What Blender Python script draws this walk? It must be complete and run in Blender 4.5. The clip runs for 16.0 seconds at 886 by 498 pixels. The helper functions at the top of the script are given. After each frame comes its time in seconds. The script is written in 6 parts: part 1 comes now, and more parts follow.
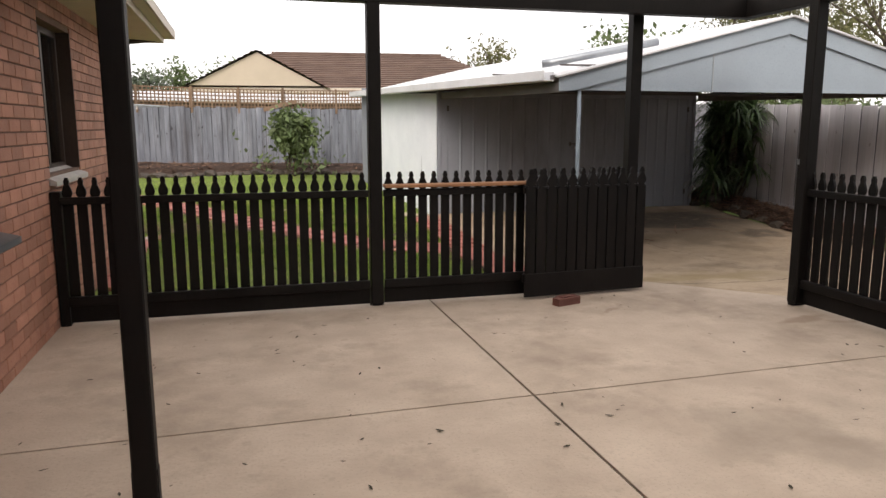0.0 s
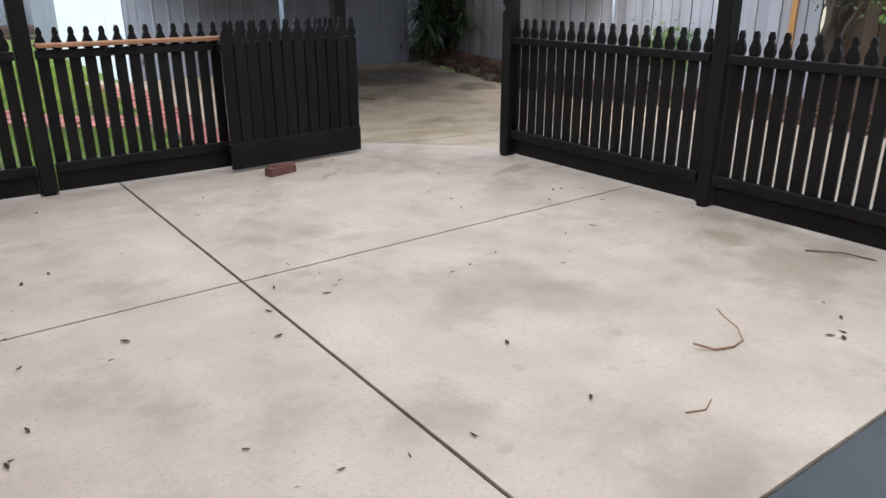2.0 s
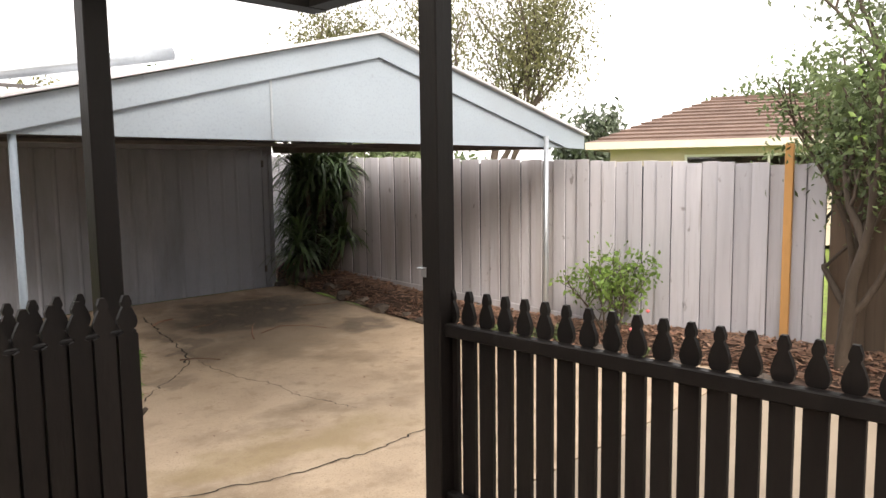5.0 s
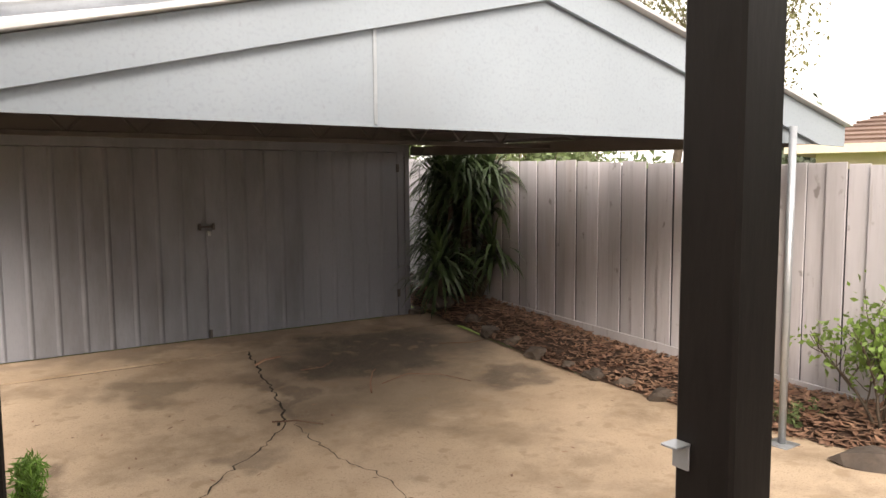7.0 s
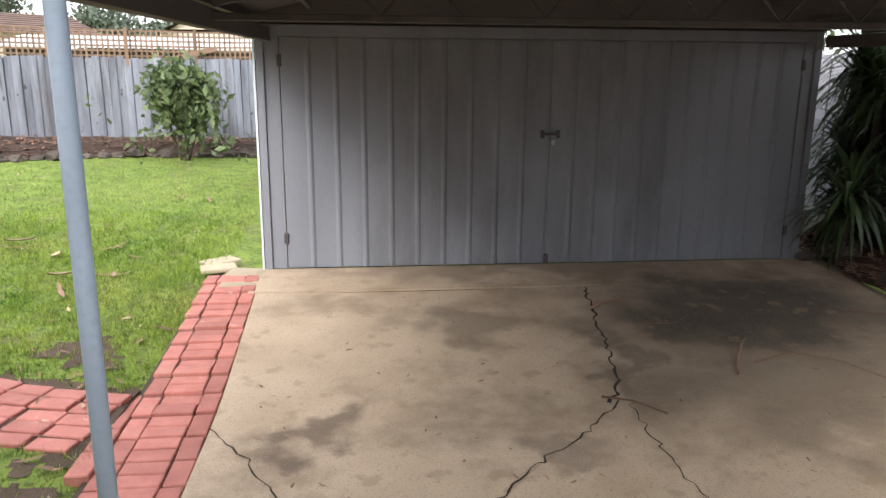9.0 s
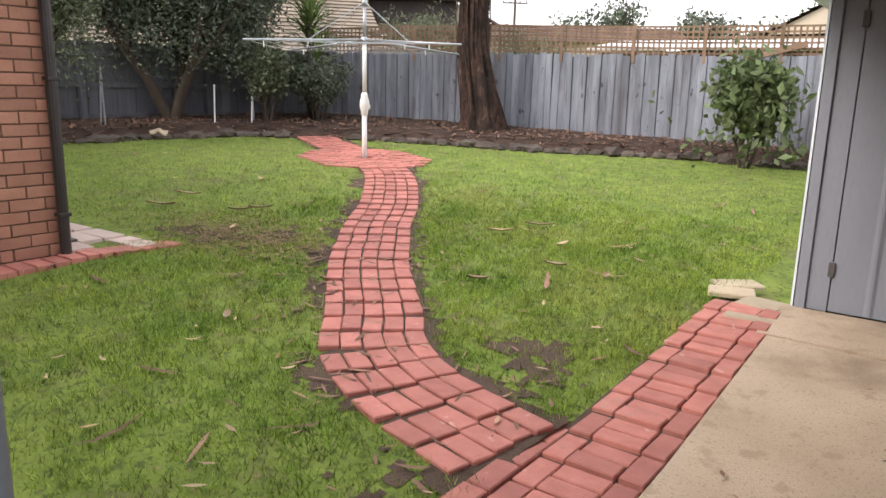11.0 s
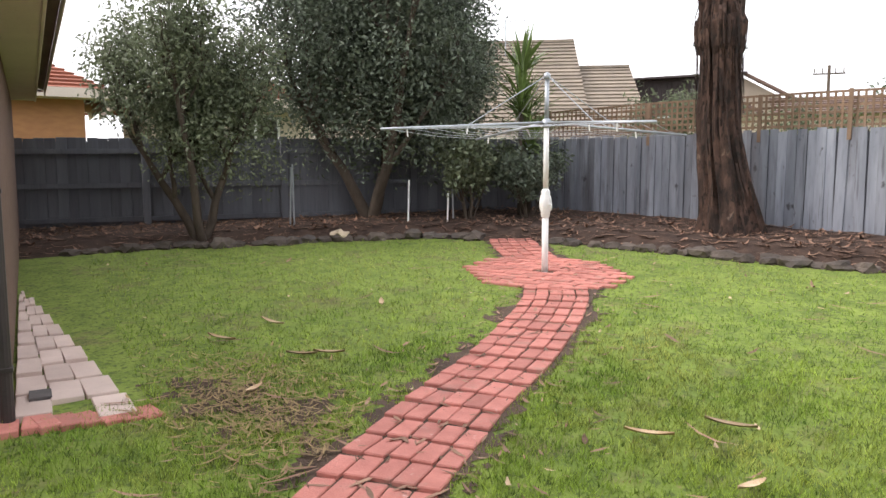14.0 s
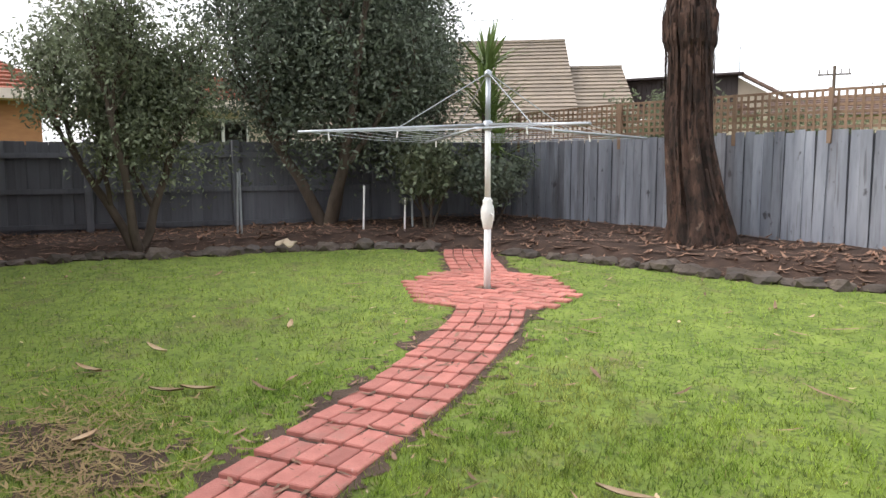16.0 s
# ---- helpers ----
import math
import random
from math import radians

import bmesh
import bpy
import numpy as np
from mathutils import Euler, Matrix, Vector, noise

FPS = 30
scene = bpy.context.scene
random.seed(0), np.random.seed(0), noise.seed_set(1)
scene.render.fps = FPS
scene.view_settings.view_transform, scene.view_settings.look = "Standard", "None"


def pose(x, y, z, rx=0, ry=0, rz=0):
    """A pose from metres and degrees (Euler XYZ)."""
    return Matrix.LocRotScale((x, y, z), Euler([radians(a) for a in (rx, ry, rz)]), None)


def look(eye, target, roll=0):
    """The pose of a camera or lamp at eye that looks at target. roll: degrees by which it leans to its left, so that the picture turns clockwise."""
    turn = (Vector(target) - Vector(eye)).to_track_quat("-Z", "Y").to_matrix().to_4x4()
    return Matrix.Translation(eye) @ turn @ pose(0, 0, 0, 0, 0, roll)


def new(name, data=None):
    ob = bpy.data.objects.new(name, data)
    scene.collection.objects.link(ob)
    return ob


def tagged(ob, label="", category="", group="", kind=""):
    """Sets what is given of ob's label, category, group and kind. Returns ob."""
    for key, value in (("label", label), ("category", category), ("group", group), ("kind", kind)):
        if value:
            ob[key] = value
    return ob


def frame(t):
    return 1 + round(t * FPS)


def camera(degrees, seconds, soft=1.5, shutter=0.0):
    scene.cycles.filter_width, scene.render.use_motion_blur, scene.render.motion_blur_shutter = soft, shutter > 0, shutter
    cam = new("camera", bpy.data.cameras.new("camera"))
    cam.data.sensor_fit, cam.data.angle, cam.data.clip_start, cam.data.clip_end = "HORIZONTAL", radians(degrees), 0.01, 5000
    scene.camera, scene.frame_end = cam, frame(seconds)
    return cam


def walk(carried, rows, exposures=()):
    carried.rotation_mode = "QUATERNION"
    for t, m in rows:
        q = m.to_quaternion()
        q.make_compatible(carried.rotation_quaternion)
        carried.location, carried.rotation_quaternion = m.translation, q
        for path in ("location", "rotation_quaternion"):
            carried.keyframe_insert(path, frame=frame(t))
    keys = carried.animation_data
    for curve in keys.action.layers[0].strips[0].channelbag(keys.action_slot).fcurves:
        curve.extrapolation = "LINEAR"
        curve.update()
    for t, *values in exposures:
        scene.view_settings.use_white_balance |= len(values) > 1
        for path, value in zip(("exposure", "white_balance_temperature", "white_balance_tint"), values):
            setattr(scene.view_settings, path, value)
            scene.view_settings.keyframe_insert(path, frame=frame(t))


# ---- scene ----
cam = camera(62.4, 16.0)
METRES, EYE, TILT, LEAN, TURN = 8.5, 1.5, 0.0, 0.0, -16.6
PATH = [
    (0, (-0.706, -1.424, 1.466), (-0.186, 0.479, 1.134), -0.1),
    (0.5, (-0.678, -1.408, 1.433), (-0.312, 0.51, 1.001), -0.1),
    (1, (-0.572, -1.416, 1.408), (-0.252, 0.485, 0.873), -0.1),
    (1.5, (-0.432, -1.37, 1.384), (0.157, 0.432, 0.746), -0.1),
    (2, (-0.369, -1.084, 1.369), (0.742, 0.431, 0.684), -0.1),
    (2.5, (-0.156, -0.754, 1.424), (1.108, 0.636, 0.737), -0.3),
    (3, (0.151, -0.385, 1.488), (1.482, 0.954, 0.827), -0.4),
    (3.5, (0.452, 0.043, 1.551), (1.857, 1.37, 1.034), -0.8),
    (4, (0.808, 0.475, 1.578), (2.257, 1.8, 1.201), -0.9),
    (4.2, (0.957, 0.645, 1.589), (2.414, 1.98, 1.283), -0.8),
    (6.3, (2.328, 2.345, 1.601), (3.655, 3.833, 1.436), -0.7),
    (6.5, (2.481, 2.486, 1.607), (3.76, 4.015, 1.44), -0.8),
    (7, (2.71, 2.829, 1.595), (3.814, 4.486, 1.41), -0.4),
    (7.5, (2.904, 3.141, 1.568), (3.792, 4.911, 1.289), -0.4),
    (8, (3.098, 3.474, 1.585), (3.76, 5.325, 1.221), -0.1),
    (8.5, (3.154, 3.789, 1.605), (3.592, 5.693, 1.177), 0.1),
    (9, (3.211, 4.062, 1.622), (3.421, 5.997, 1.165), 0.4),
    (9.5, (3.267, 4.3, 1.543), (3.138, 6.241, 1.079), 0.6),
    (10, (3.323, 4.59, 1.34), (2.84, 6.474, 0.873), 0.9),
    (10.2, (3.362, 4.678, 1.3), (2.72, 6.51, 0.817), 1.4),
    (12.3, (2.893, 6.733, 1.337), (1.227, 7.818, 1.124), -0.0),
    (12.5, (2.821, 6.883, 1.34), (1.121, 7.916, 1.132), -0.1),
    (13, (2.727, 7.284, 1.364), (1.0, 8.27, 1.154), -0.2),
    (13.5, (2.628, 7.634, 1.401), (0.898, 8.615, 1.187), -0.1),
    (14, (2.467, 7.969, 1.415), (0.735, 8.945, 1.202), -0.1),
    (14.5, (2.398, 8.352, 1.438), (0.661, 9.321, 1.226), -0.2),
    (15, (2.398, 8.609, 1.458), (0.656, 9.568, 1.247), -0.2),
    (15.5, (2.293, 8.802, 1.441), (0.548, 9.756, 1.231), -0.2),
    (16, (2.242, 8.945, 1.457), (0.496, 9.898, 1.25), -0.1),
]
EXPOSURES = [(0.0, 0.3, 6900, 14), (1.5, 0.68, 5900, 8), (2.5, 0.92, 5450, 7), (3.1, 1.05, 5400, 7), (3.6, 1.25, 5950, 9), (4.2, 1.2, 6800, 12), (6.5, 1.08, 7200, 14), (7.5, 1.32, 7600, 16), (8.0, 1.25, 7200, 15), (9.0, 1.15, 6300, 11), (10.0, 0.69, 6600, 13), (12.5, 0.73, 6600, 15), (16.0, 0.68, 6450, 12)]
walk(cam, [(t, look(eye, target, roll)) for t, eye, target, roll in PATH], EXPOSURES)

# world, sun and exposure
world = bpy.data.worlds.new("overcast")
scene.world = world
world.use_nodes = True
wn = world.node_tree.nodes
sky = wn.new("ShaderNodeTexSky")
sky.sky_type, sky.sun_disc = "NISHITA", False
sky.sun_elevation, sky.sun_rotation = radians(34), radians(211)
sky.air_density, sky.dust_density = 1.0, 6.0
cloud = wn.new("ShaderNodeMix")
cloud.data_type = "RGBA"
cloud.inputs[0].default_value = 0.86
cloud.inputs[7].default_value = (10.4, 10.5, 10.8, 1)
world.node_tree.links.new(sky.outputs[0], cloud.inputs[6])
world.node_tree.links.new(cloud.outputs[2], wn["Background"].inputs[0])
wn["Background"].inputs[1].default_value = 0.125
sun = new("sun", bpy.data.lights.new("sun", "SUN"))
sun.data.energy, sun.data.angle, sun.data.color = 1.7, radians(28), (1.0, 0.95, 0.88)
sun.matrix_world = look((0, 0, 0), (0.515, 0.857, -0.68))

# ------------------------------------------------------------------ materials
def mat(name, c1, c2, scale=2.0, rough=0.7, bump=0.2, fine=40.0, stretch=(1, 1, 1), c3=None, c3at=0.62, metal=0.0, vary=0.0, leafy=0.0, spec=0.4, blobs=(), specks=()):
    m = bpy.data.materials.new(name)
    m.use_nodes = True
    n, l = m.node_tree.nodes, m.node_tree.links
    p = n["Principled BSDF"]
    geo = n.new("ShaderNodeNewGeometry")
    mp = n.new("ShaderNodeMapping")
    mp.inputs["Scale"].default_value = stretch
    l.new(geo.outputs["Position"], mp.inputs[0])
    big, small = n.new("ShaderNodeTexNoise"), n.new("ShaderNodeTexNoise")
    big.inputs["Scale"].default_value, big.inputs["Detail"].default_value = scale, 5
    small.inputs["Scale"].default_value, small.inputs["Detail"].default_value = fine, 4
    l.new(mp.outputs[0], big.inputs[0]), l.new(mp.outputs[0], small.inputs[0])

    def blend(fac, a, b):
        x = n.new("ShaderNodeMix")
        x.data_type = "RGBA"
        for s, v in ((0, fac), (6, a), (7, b)):
            if isinstance(v, bpy.types.NodeSocket):
                l.new(v, x.inputs[s])
            else:
                x.inputs[s].default_value = v if s == 0 else (*v, 1)
        return x.outputs[2]

    def ramp(value, lo, hi):
        r = n.new("ShaderNodeMapRange")
        r.inputs[1].default_value, r.inputs[2].default_value = lo, hi
        l.new(value, r.inputs[0])
        return r.outputs[0]

    colour = blend(ramp(big.outputs[0], 0.3, 0.7), c1, c2)
    dark = tuple(v * 0.72 for v in c1)
    grain = ramp(small.outputs[0], 0.5, 0.8)
    g = n.new("ShaderNodeMath")
    g.operation = "MULTIPLY"
    g.inputs[1].default_value = 0.55
    l.new(grain, g.inputs[0])
    colour = blend(g.outputs[0], colour, dark)
    if c3:
        patch = n.new("ShaderNodeTexNoise")
        patch.inputs["Scale"].default_value, patch.inputs["Detail"].default_value = scale * 0.45, 6
        patch.inputs["Roughness"].default_value = 0.65
        l.new(mp.outputs[0], patch.inputs[0])
        colour = blend(ramp(patch.outputs[0], c3at - 0.1, c3at + 0.1), colour, c3)
    for bx, by, rx, ry, bc, amount in blobs:
        vm = n.new("ShaderNodeMapping")
        vm.vector_type = "TEXTURE"
        vm.inputs["Location"].default_value = (bx, by, 0)
        vm.inputs["Scale"].default_value = (rx, ry, 50)
        wob = n.new("ShaderNodeMix")
        wob.data_type = "VECTOR"
        wob.inputs[0].default_value = 0.35
        wn_ = n.new("ShaderNodeTexNoise")
        wn_.inputs["Scale"].default_value, wn_.inputs["Detail"].default_value = 2.2, 5
        l.new(geo.outputs["Position"], wn_.inputs[0])
        add = n.new("ShaderNodeVectorMath")
        add.operation = "MULTIPLY_ADD"
        add.inputs[1].default_value, add.inputs[2].default_value = (1.4, 1.4, 0), (-0.7, -0.7, 0)
        l.new(wn_.outputs[1], add.inputs[0])
        sm = n.new("ShaderNodeVectorMath")
        l.new(geo.outputs["Position"], sm.inputs[0]), l.new(add.outputs[0], sm.inputs[1])
        l.new(sm.outputs[0], vm.inputs[0])
        ln = n.new("ShaderNodeVectorMath")
        ln.operation = "LENGTH"
        l.new(vm.outputs[0], ln.inputs[0])
        fade = n.new("ShaderNodeMapRange")
        fade.interpolation_type = "SMOOTHSTEP"
        fade.inputs[1].default_value, fade.inputs[2].default_value = 0.35, 1.15
        fade.inputs[3].default_value, fade.inputs[4].default_value = amount, 0
        l.new(ln.outputs[1], fade.inputs[0])
        colour = blend(fade.outputs[0], colour, bc)
    for sc, lo, sc_colour, amount, sq in specks:
        sp = n.new("ShaderNodeTexNoise")
        sp.inputs["Scale"].default_value, sp.inputs["Detail"].default_value = sc, 3
        sm_ = n.new("ShaderNodeMapping")
        sm_.inputs["Scale"].default_value = sq
        l.new(geo.outputs["Position"], sm_.inputs[0]), l.new(sm_.outputs[0], sp.inputs[0])
        k = n.new("ShaderNodeMapRange")
        k.inputs[1].default_value, k.inputs[2].default_value, k.inputs[4].default_value = lo, lo + 0.07, amount
        l.new(sp.outputs[0], k.inputs[0])
        colour = blend(k.outputs[0], colour, sc_colour)
    if vary:
        oi = n.new("ShaderNodeObjectInfo")
        sumr = n.new("ShaderNodeMath")
        l.new(oi.outputs["Random"], sumr.inputs[0]), l.new(geo.outputs["Random Per Island"], sumr.inputs[1])
        fr = n.new("ShaderNodeMath")
        fr.operation = "FRACT"
        l.new(sumr.outputs[0], fr.inputs[0])
        mr = n.new("ShaderNodeMapRange")
        mr.inputs[3].default_value, mr.inputs[4].default_value = 1 - vary, 1 + vary
        l.new(fr.outputs[0], mr.inputs[0])
        hsv = n.new("ShaderNodeHueSaturation")
        l.new(mr.outputs[0], hsv.inputs["Value"]), l.new(colour, hsv.inputs["Color"])
        colour = hsv.outputs[0]
    l.new(colour, p.inputs["Base Color"])
    p.inputs["Roughness"].default_value, p.inputs["Metallic"].default_value = rough, metal
    p.inputs["Specular IOR Level"].default_value = spec
    if bump:
        b = n.new("ShaderNodeBump")
        b.inputs["Strength"].default_value, b.inputs["Distance"].default_value = bump, 0.01
        l.new(small.outputs[0], b.inputs["Height"]), l.new(b.outputs[0], p.inputs["Normal"])
    if leafy:
        t = n.new("ShaderNodeBsdfTranslucent")
        l.new(colour, t.inputs[0])
        mx = n.new("ShaderNodeMixShader")
        mx.inputs[0].default_value = leafy
        l.new(p.outputs[0], mx.inputs[1]), l.new(t.outputs[0], mx.inputs[2])
        l.new(mx.outputs[0], n["Material Output"].inputs[0])
    return m


M = dict(
    black=mat("black_paint", (0.007, 0.006, 0.006), (0.012, 0.0105, 0.010), 3, 0.5, 0.12, 60, (1, 1, 0.2), vary=0.15, spec=0.15),
    patio=mat("patio_concrete", (0.57, 0.47, 0.38), (0.43, 0.345, 0.275), 2.6, 0.8, 0.2, 45, c3=(0.33, 0.26, 0.205), c3at=0.6,
              blobs=((3.45, 3.05, 0.25, 0.16, (0.22, 0.14, 0.09), 0.5), (3.55, 1.15, 0.3, 0.3, (0.20, 0.15, 0.09), 0.5), (1.75, 1.3, 0.7, 0.4, (0.30, 0.25, 0.20), 0.35), (3.05, 0.75, 0.35, 0.25, (0.27, 0.2, 0.14), 0.45), (2.1, 3.78, 0.2, 0.1, (0.26, 0.17, 0.12), 0.45)),
              specks=((70, 0.60, (0.30, 0.25, 0.20), 0.35, (1, 1, 1)), (9, 0.64, (0.36, 0.29, 0.23), 0.4, (1, 1, 1)))),
    slab=mat("old_concrete", (0.56, 0.44, 0.32), (0.43, 0.325, 0.225), 2.2, 0.82, 0.35, 120, c3=(0.25, 0.185, 0.125), c3at=0.6,
             blobs=((6.1, 9.0, 1.5, 0.9, (0.045, 0.04, 0.036), 0.85), (5.6, 7.9, 1.2, 0.9, (0.10, 0.08, 0.06), 0.5), (6.6, 7.8, 0.5, 0.35, (0.06, 0.05, 0.045), 0.6),
                    (4.0, 8.9, 0.7, 0.3, (0.12, 0.095, 0.07), 0.55), (2.9, 7.5, 0.32, 0.2, (0.10, 0.07, 0.05), 0.7), (3.9, 5.1, 1.0, 0.4, (0.26, 0.19, 0.07), 0.5), (4.6, 10.0, 2.6, 0.28, (0.13, 0.10, 0.08), 0.45), (4.82, 8.2, 0.16, 0.75, (0.12, 0.095, 0.075), 0.6), (4.15, 7.3, 0.34, 0.16, (0.13, 0.10, 0.08), 0.5), (5.6, 8.5, 0.5, 0.3, (0.07, 0.06, 0.05), 0.5)),
             specks=((85, 0.58, (0.24, 0.175, 0.115), 0.5, (1, 1, 1)), (130, 0.62, (0.62, 0.53, 0.42), 0.45, (1, 1, 1)), (7, 0.60, (0.33, 0.24, 0.155), 0.5, (1, 1, 1)))),
    driveway=mat("driveway_concrete", (0.38, 0.31, 0.235), (0.30, 0.245, 0.185), 1.0, 0.85, 0.2, 90),
    darkpave=mat("dark_paving", (0.075, 0.08, 0.09), (0.055, 0.06, 0.068), 2, 0.7, 0.3, 120),
    crack=mat("crack_dirt", (0.035, 0.028, 0.02), (0.06, 0.05, 0.035), 20, 0.95, 0.4, 80),
    brick=mat("house_brick", (0.44, 0.222, 0.155), (0.35, 0.165, 0.112), 5, 0.75, 0.35, 150, vary=0.2, specks=((60, 0.62, (0.22, 0.11, 0.08), 0.5, (1, 1, 1)),)),
    mortar=mat("mortar", (0.19, 0.12, 0.09), (0.14, 0.09, 0.07), 8, 0.95, 0.4, 120),
    path=mat("path_brick", (0.54, 0.215, 0.175), (0.42, 0.155, 0.125), 9, 0.75, 0.4, 120, vary=0.17, c3=(0.34, 0.20, 0.16), c3at=0.68, specks=((14, 0.68, (0.66, 0.50, 0.44), 0.5, (1, 1, 1)), (70, 0.62, (0.30, 0.13, 0.10), 0.45, (1, 1, 1)))),
    paver=mat("pale_paver", (0.64, 0.52, 0.46), (0.54, 0.43, 0.38), 4, 0.8, 0.25, 120, vary=0.1),
    soil=mat("soil", (0.065, 0.043, 0.031), (0.115, 0.078, 0.055), 5, 0.95, 0.8, 60),
    lawn=mat("lawn_turf", (0.11, 0.165, 0.026), (0.21, 0.28, 0.05), 5, 0.95, 1.0, 38, c3=(0.15, 0.12, 0.06), c3at=0.64, specks=((24, 0.55, (0.05, 0.07, 0.018), 0.7, (1, 1, 1)), (16, 0.66, (0.25, 0.20, 0.09), 0.6, (1, 1, 1)))),
    grass=mat("grass_blade", (0.13, 0.245, 0.028), (0.36, 0.455, 0.078), 1.3, 0.6, 0, 14, vary=0.6, leafy=0.35, c3=(0.44, 0.43, 0.13), c3at=0.6, spec=0.3, specks=((18, 0.55, (0.06, 0.115, 0.018), 0.8, (1, 1, 1)),)),
    straw=mat("dry_grass", (0.34, 0.25, 0.12), (0.26, 0.18, 0.09), 3, 0.8, 0, 20, vary=0.3, leafy=0.2),
    mulch=mat("bark_mulch", (0.036, 0.022, 0.016), (0.075, 0.045, 0.032), 6, 0.95, 1.0, 50),
    chip=mat("bark_chip", (0.20, 0.105, 0.07), (0.30, 0.19, 0.13), 8, 0.85, 0.3, 60, vary=0.45),
    bark=mat("gum_bark", (0.038, 0.021, 0.015), (0.10, 0.057, 0.041), 11, 0.95, 1.0, 45, (1, 1, 0.4), c3=(0.02, 0.012, 0.009), c3at=0.53, specks=((8, 0.65, (0.28, 0.20, 0.155), 0.65, (1, 1, 0.5)), (16, 0.53, (0.012, 0.008, 0.006), 0.85, (1, 1, 0.5)))),
    wood=mat("branch_bark", (0.055, 0.042, 0.032), (0.10, 0.078, 0.06), 6, 0.95, 0.8, 40, (1, 1, 0.3)),
    paling=mat("weathered_paling", (0.17, 0.185, 0.22), (0.31, 0.33, 0.375), 6, 0.88, 0.5, 30, (1, 1, 0.12), vary=0.2, c3=(0.11, 0.105, 0.115), c3at=0.6, specks=((10, 0.66, (0.05, 0.047, 0.05), 0.8, (1, 1, 0.6)), (22, 0.62, (0.09, 0.09, 0.10), 0.6, (1, 1, 0.06)))),
    palingpale=mat("pale_paling", (0.53, 0.525, 0.56), (0.41, 0.405, 0.435), 3, 0.85, 0.4, 30, (1, 1, 0.09), vary=0.13, c3=(0.34, 0.315, 0.31), c3at=0.62, specks=((9, 0.68, (0.17, 0.15, 0.145), 0.7, (1, 1, 0.7)), (26, 0.63, (0.30, 0.28, 0.28), 0.5, (1, 1, 0.05)))),
    # west fence's shaded look is put into this darker paling colour
    palingshaded=mat("shaded_paling", (0.095, 0.10, 0.115), (0.15, 0.155, 0.175), 3, 0.9, 0.5, 30, (1, 1, 0.08), vary=0.2),
    palingbrown=mat("brown_paling", (0.12, 0.085, 0.06), (0.18, 0.135, 0.10), 3, 0.9, 0.5, 30, (1, 1, 0.08), vary=0.25),
    lattice=mat("lattice_timber", (0.20, 0.13, 0.085), (0.28, 0.19, 0.13), 4, 0.9, 0.4, 40, vary=0.2),
    shed=mat("shed_sheet_paint", (0.26, 0.278, 0.32), (0.20, 0.215, 0.25), 1.6, 0.5, 0.06, 60, (1, 1, 0.25), c3=(0.12, 0.118, 0.128), c3at=0.62),
    pale_sheet=mat("white_ribbed_sheet", (0.70, 0.74, 0.78), (0.62, 0.66, 0.71), 2, 0.5, 0.05, 60),
    blue=mat("pale_blue_paint", (0.31, 0.365, 0.42), (0.27, 0.32, 0.37), 1.2, 0.55, 0.05, 60, c3=(0.275, 0.315, 0.355), c3at=0.62, specks=((30, 0.68, (0.20, 0.22, 0.24), 0.4, (1, 1, 0.5)),)),
    roofmetal=mat("white_roof_sheet", (0.72, 0.73, 0.75), (0.58, 0.59, 0.61), 1.5, 0.4, 0.05, 50, c3=(0.42, 0.42, 0.43), c3at=0.66),
    gal=mat("galvanised_steel", (0.42, 0.45, 0.48), (0.33, 0.36, 0.39), 6, 0.4, 0.05, 60, metal=0.6),
    bluepost=mat("painted_pipe", (0.30, 0.36, 0.42), (0.25, 0.30, 0.355), 4, 0.45, 0.08, 60),
    steel=mat("dark_steel", (0.07, 0.065, 0.065), (0.11, 0.10, 0.095), 8, 0.6, 0.2, 60),
    # shade below the carport roof, put into a dark colour
    underside=mat("shaded_roof_underside", (0.13, 0.12, 0.12), (0.10, 0.09, 0.09), 3, 0.7, 0.1, 50),
    white=mat("white_enamel", (0.80, 0.80, 0.79), (0.72, 0.72, 0.70), 6, 0.4, 0.08, 60, c3=(0.55, 0.50, 0.44), c3at=0.7),
    timber=mat("raw_timber", (0.40, 0.20, 0.10), (0.31, 0.15, 0.075), 4, 0.6, 0.2, 40, (0.15, 1, 1)),
    newpine=mat("orange_pine", (0.62, 0.34, 0.12), (0.54, 0.28, 0.10), 4, 0.6, 0.2, 40, (1, 1, 0.15)),
    looseb=mat("maroon_brick", (0.13, 0.05, 0.04), (0.17, 0.075, 0.06), 8, 0.8, 0.5, 90),
    rock=mat("basalt_rock", (0.06, 0.048, 0.04), (0.125, 0.10, 0.082), 5, 0.9, 1.0, 30, c3=(0.085, 0.075, 0.07), c3at=0.6, vary=0.3),
    sandstone=mat("sandstone", (0.52, 0.43, 0.31), (0.44, 0.36, 0.26), 6, 0.85, 0.6, 60, vary=0.15),
    trim=mat("cream_trim", (0.66, 0.59, 0.50), (0.60, 0.53, 0.45), 3, 0.6, 0.05, 50),
    brownframe=mat("brown_window_frame", (0.05, 0.033, 0.026), (0.07, 0.047, 0.037), 5, 0.4, 0.05, 60),
    pipe=mat("brown_downpipe", (0.035, 0.03, 0.03), (0.05, 0.042, 0.04), 5, 0.45, 0.05, 60),
    sill=mat("sill_tile", (0.50, 0.47, 0.44), (0.43, 0.40, 0.375), 8, 0.6, 0.1, 60),
    slate=mat("slate_sill", (0.11, 0.12, 0.135), (0.085, 0.09, 0.10), 6, 0.4, 0.1, 60),
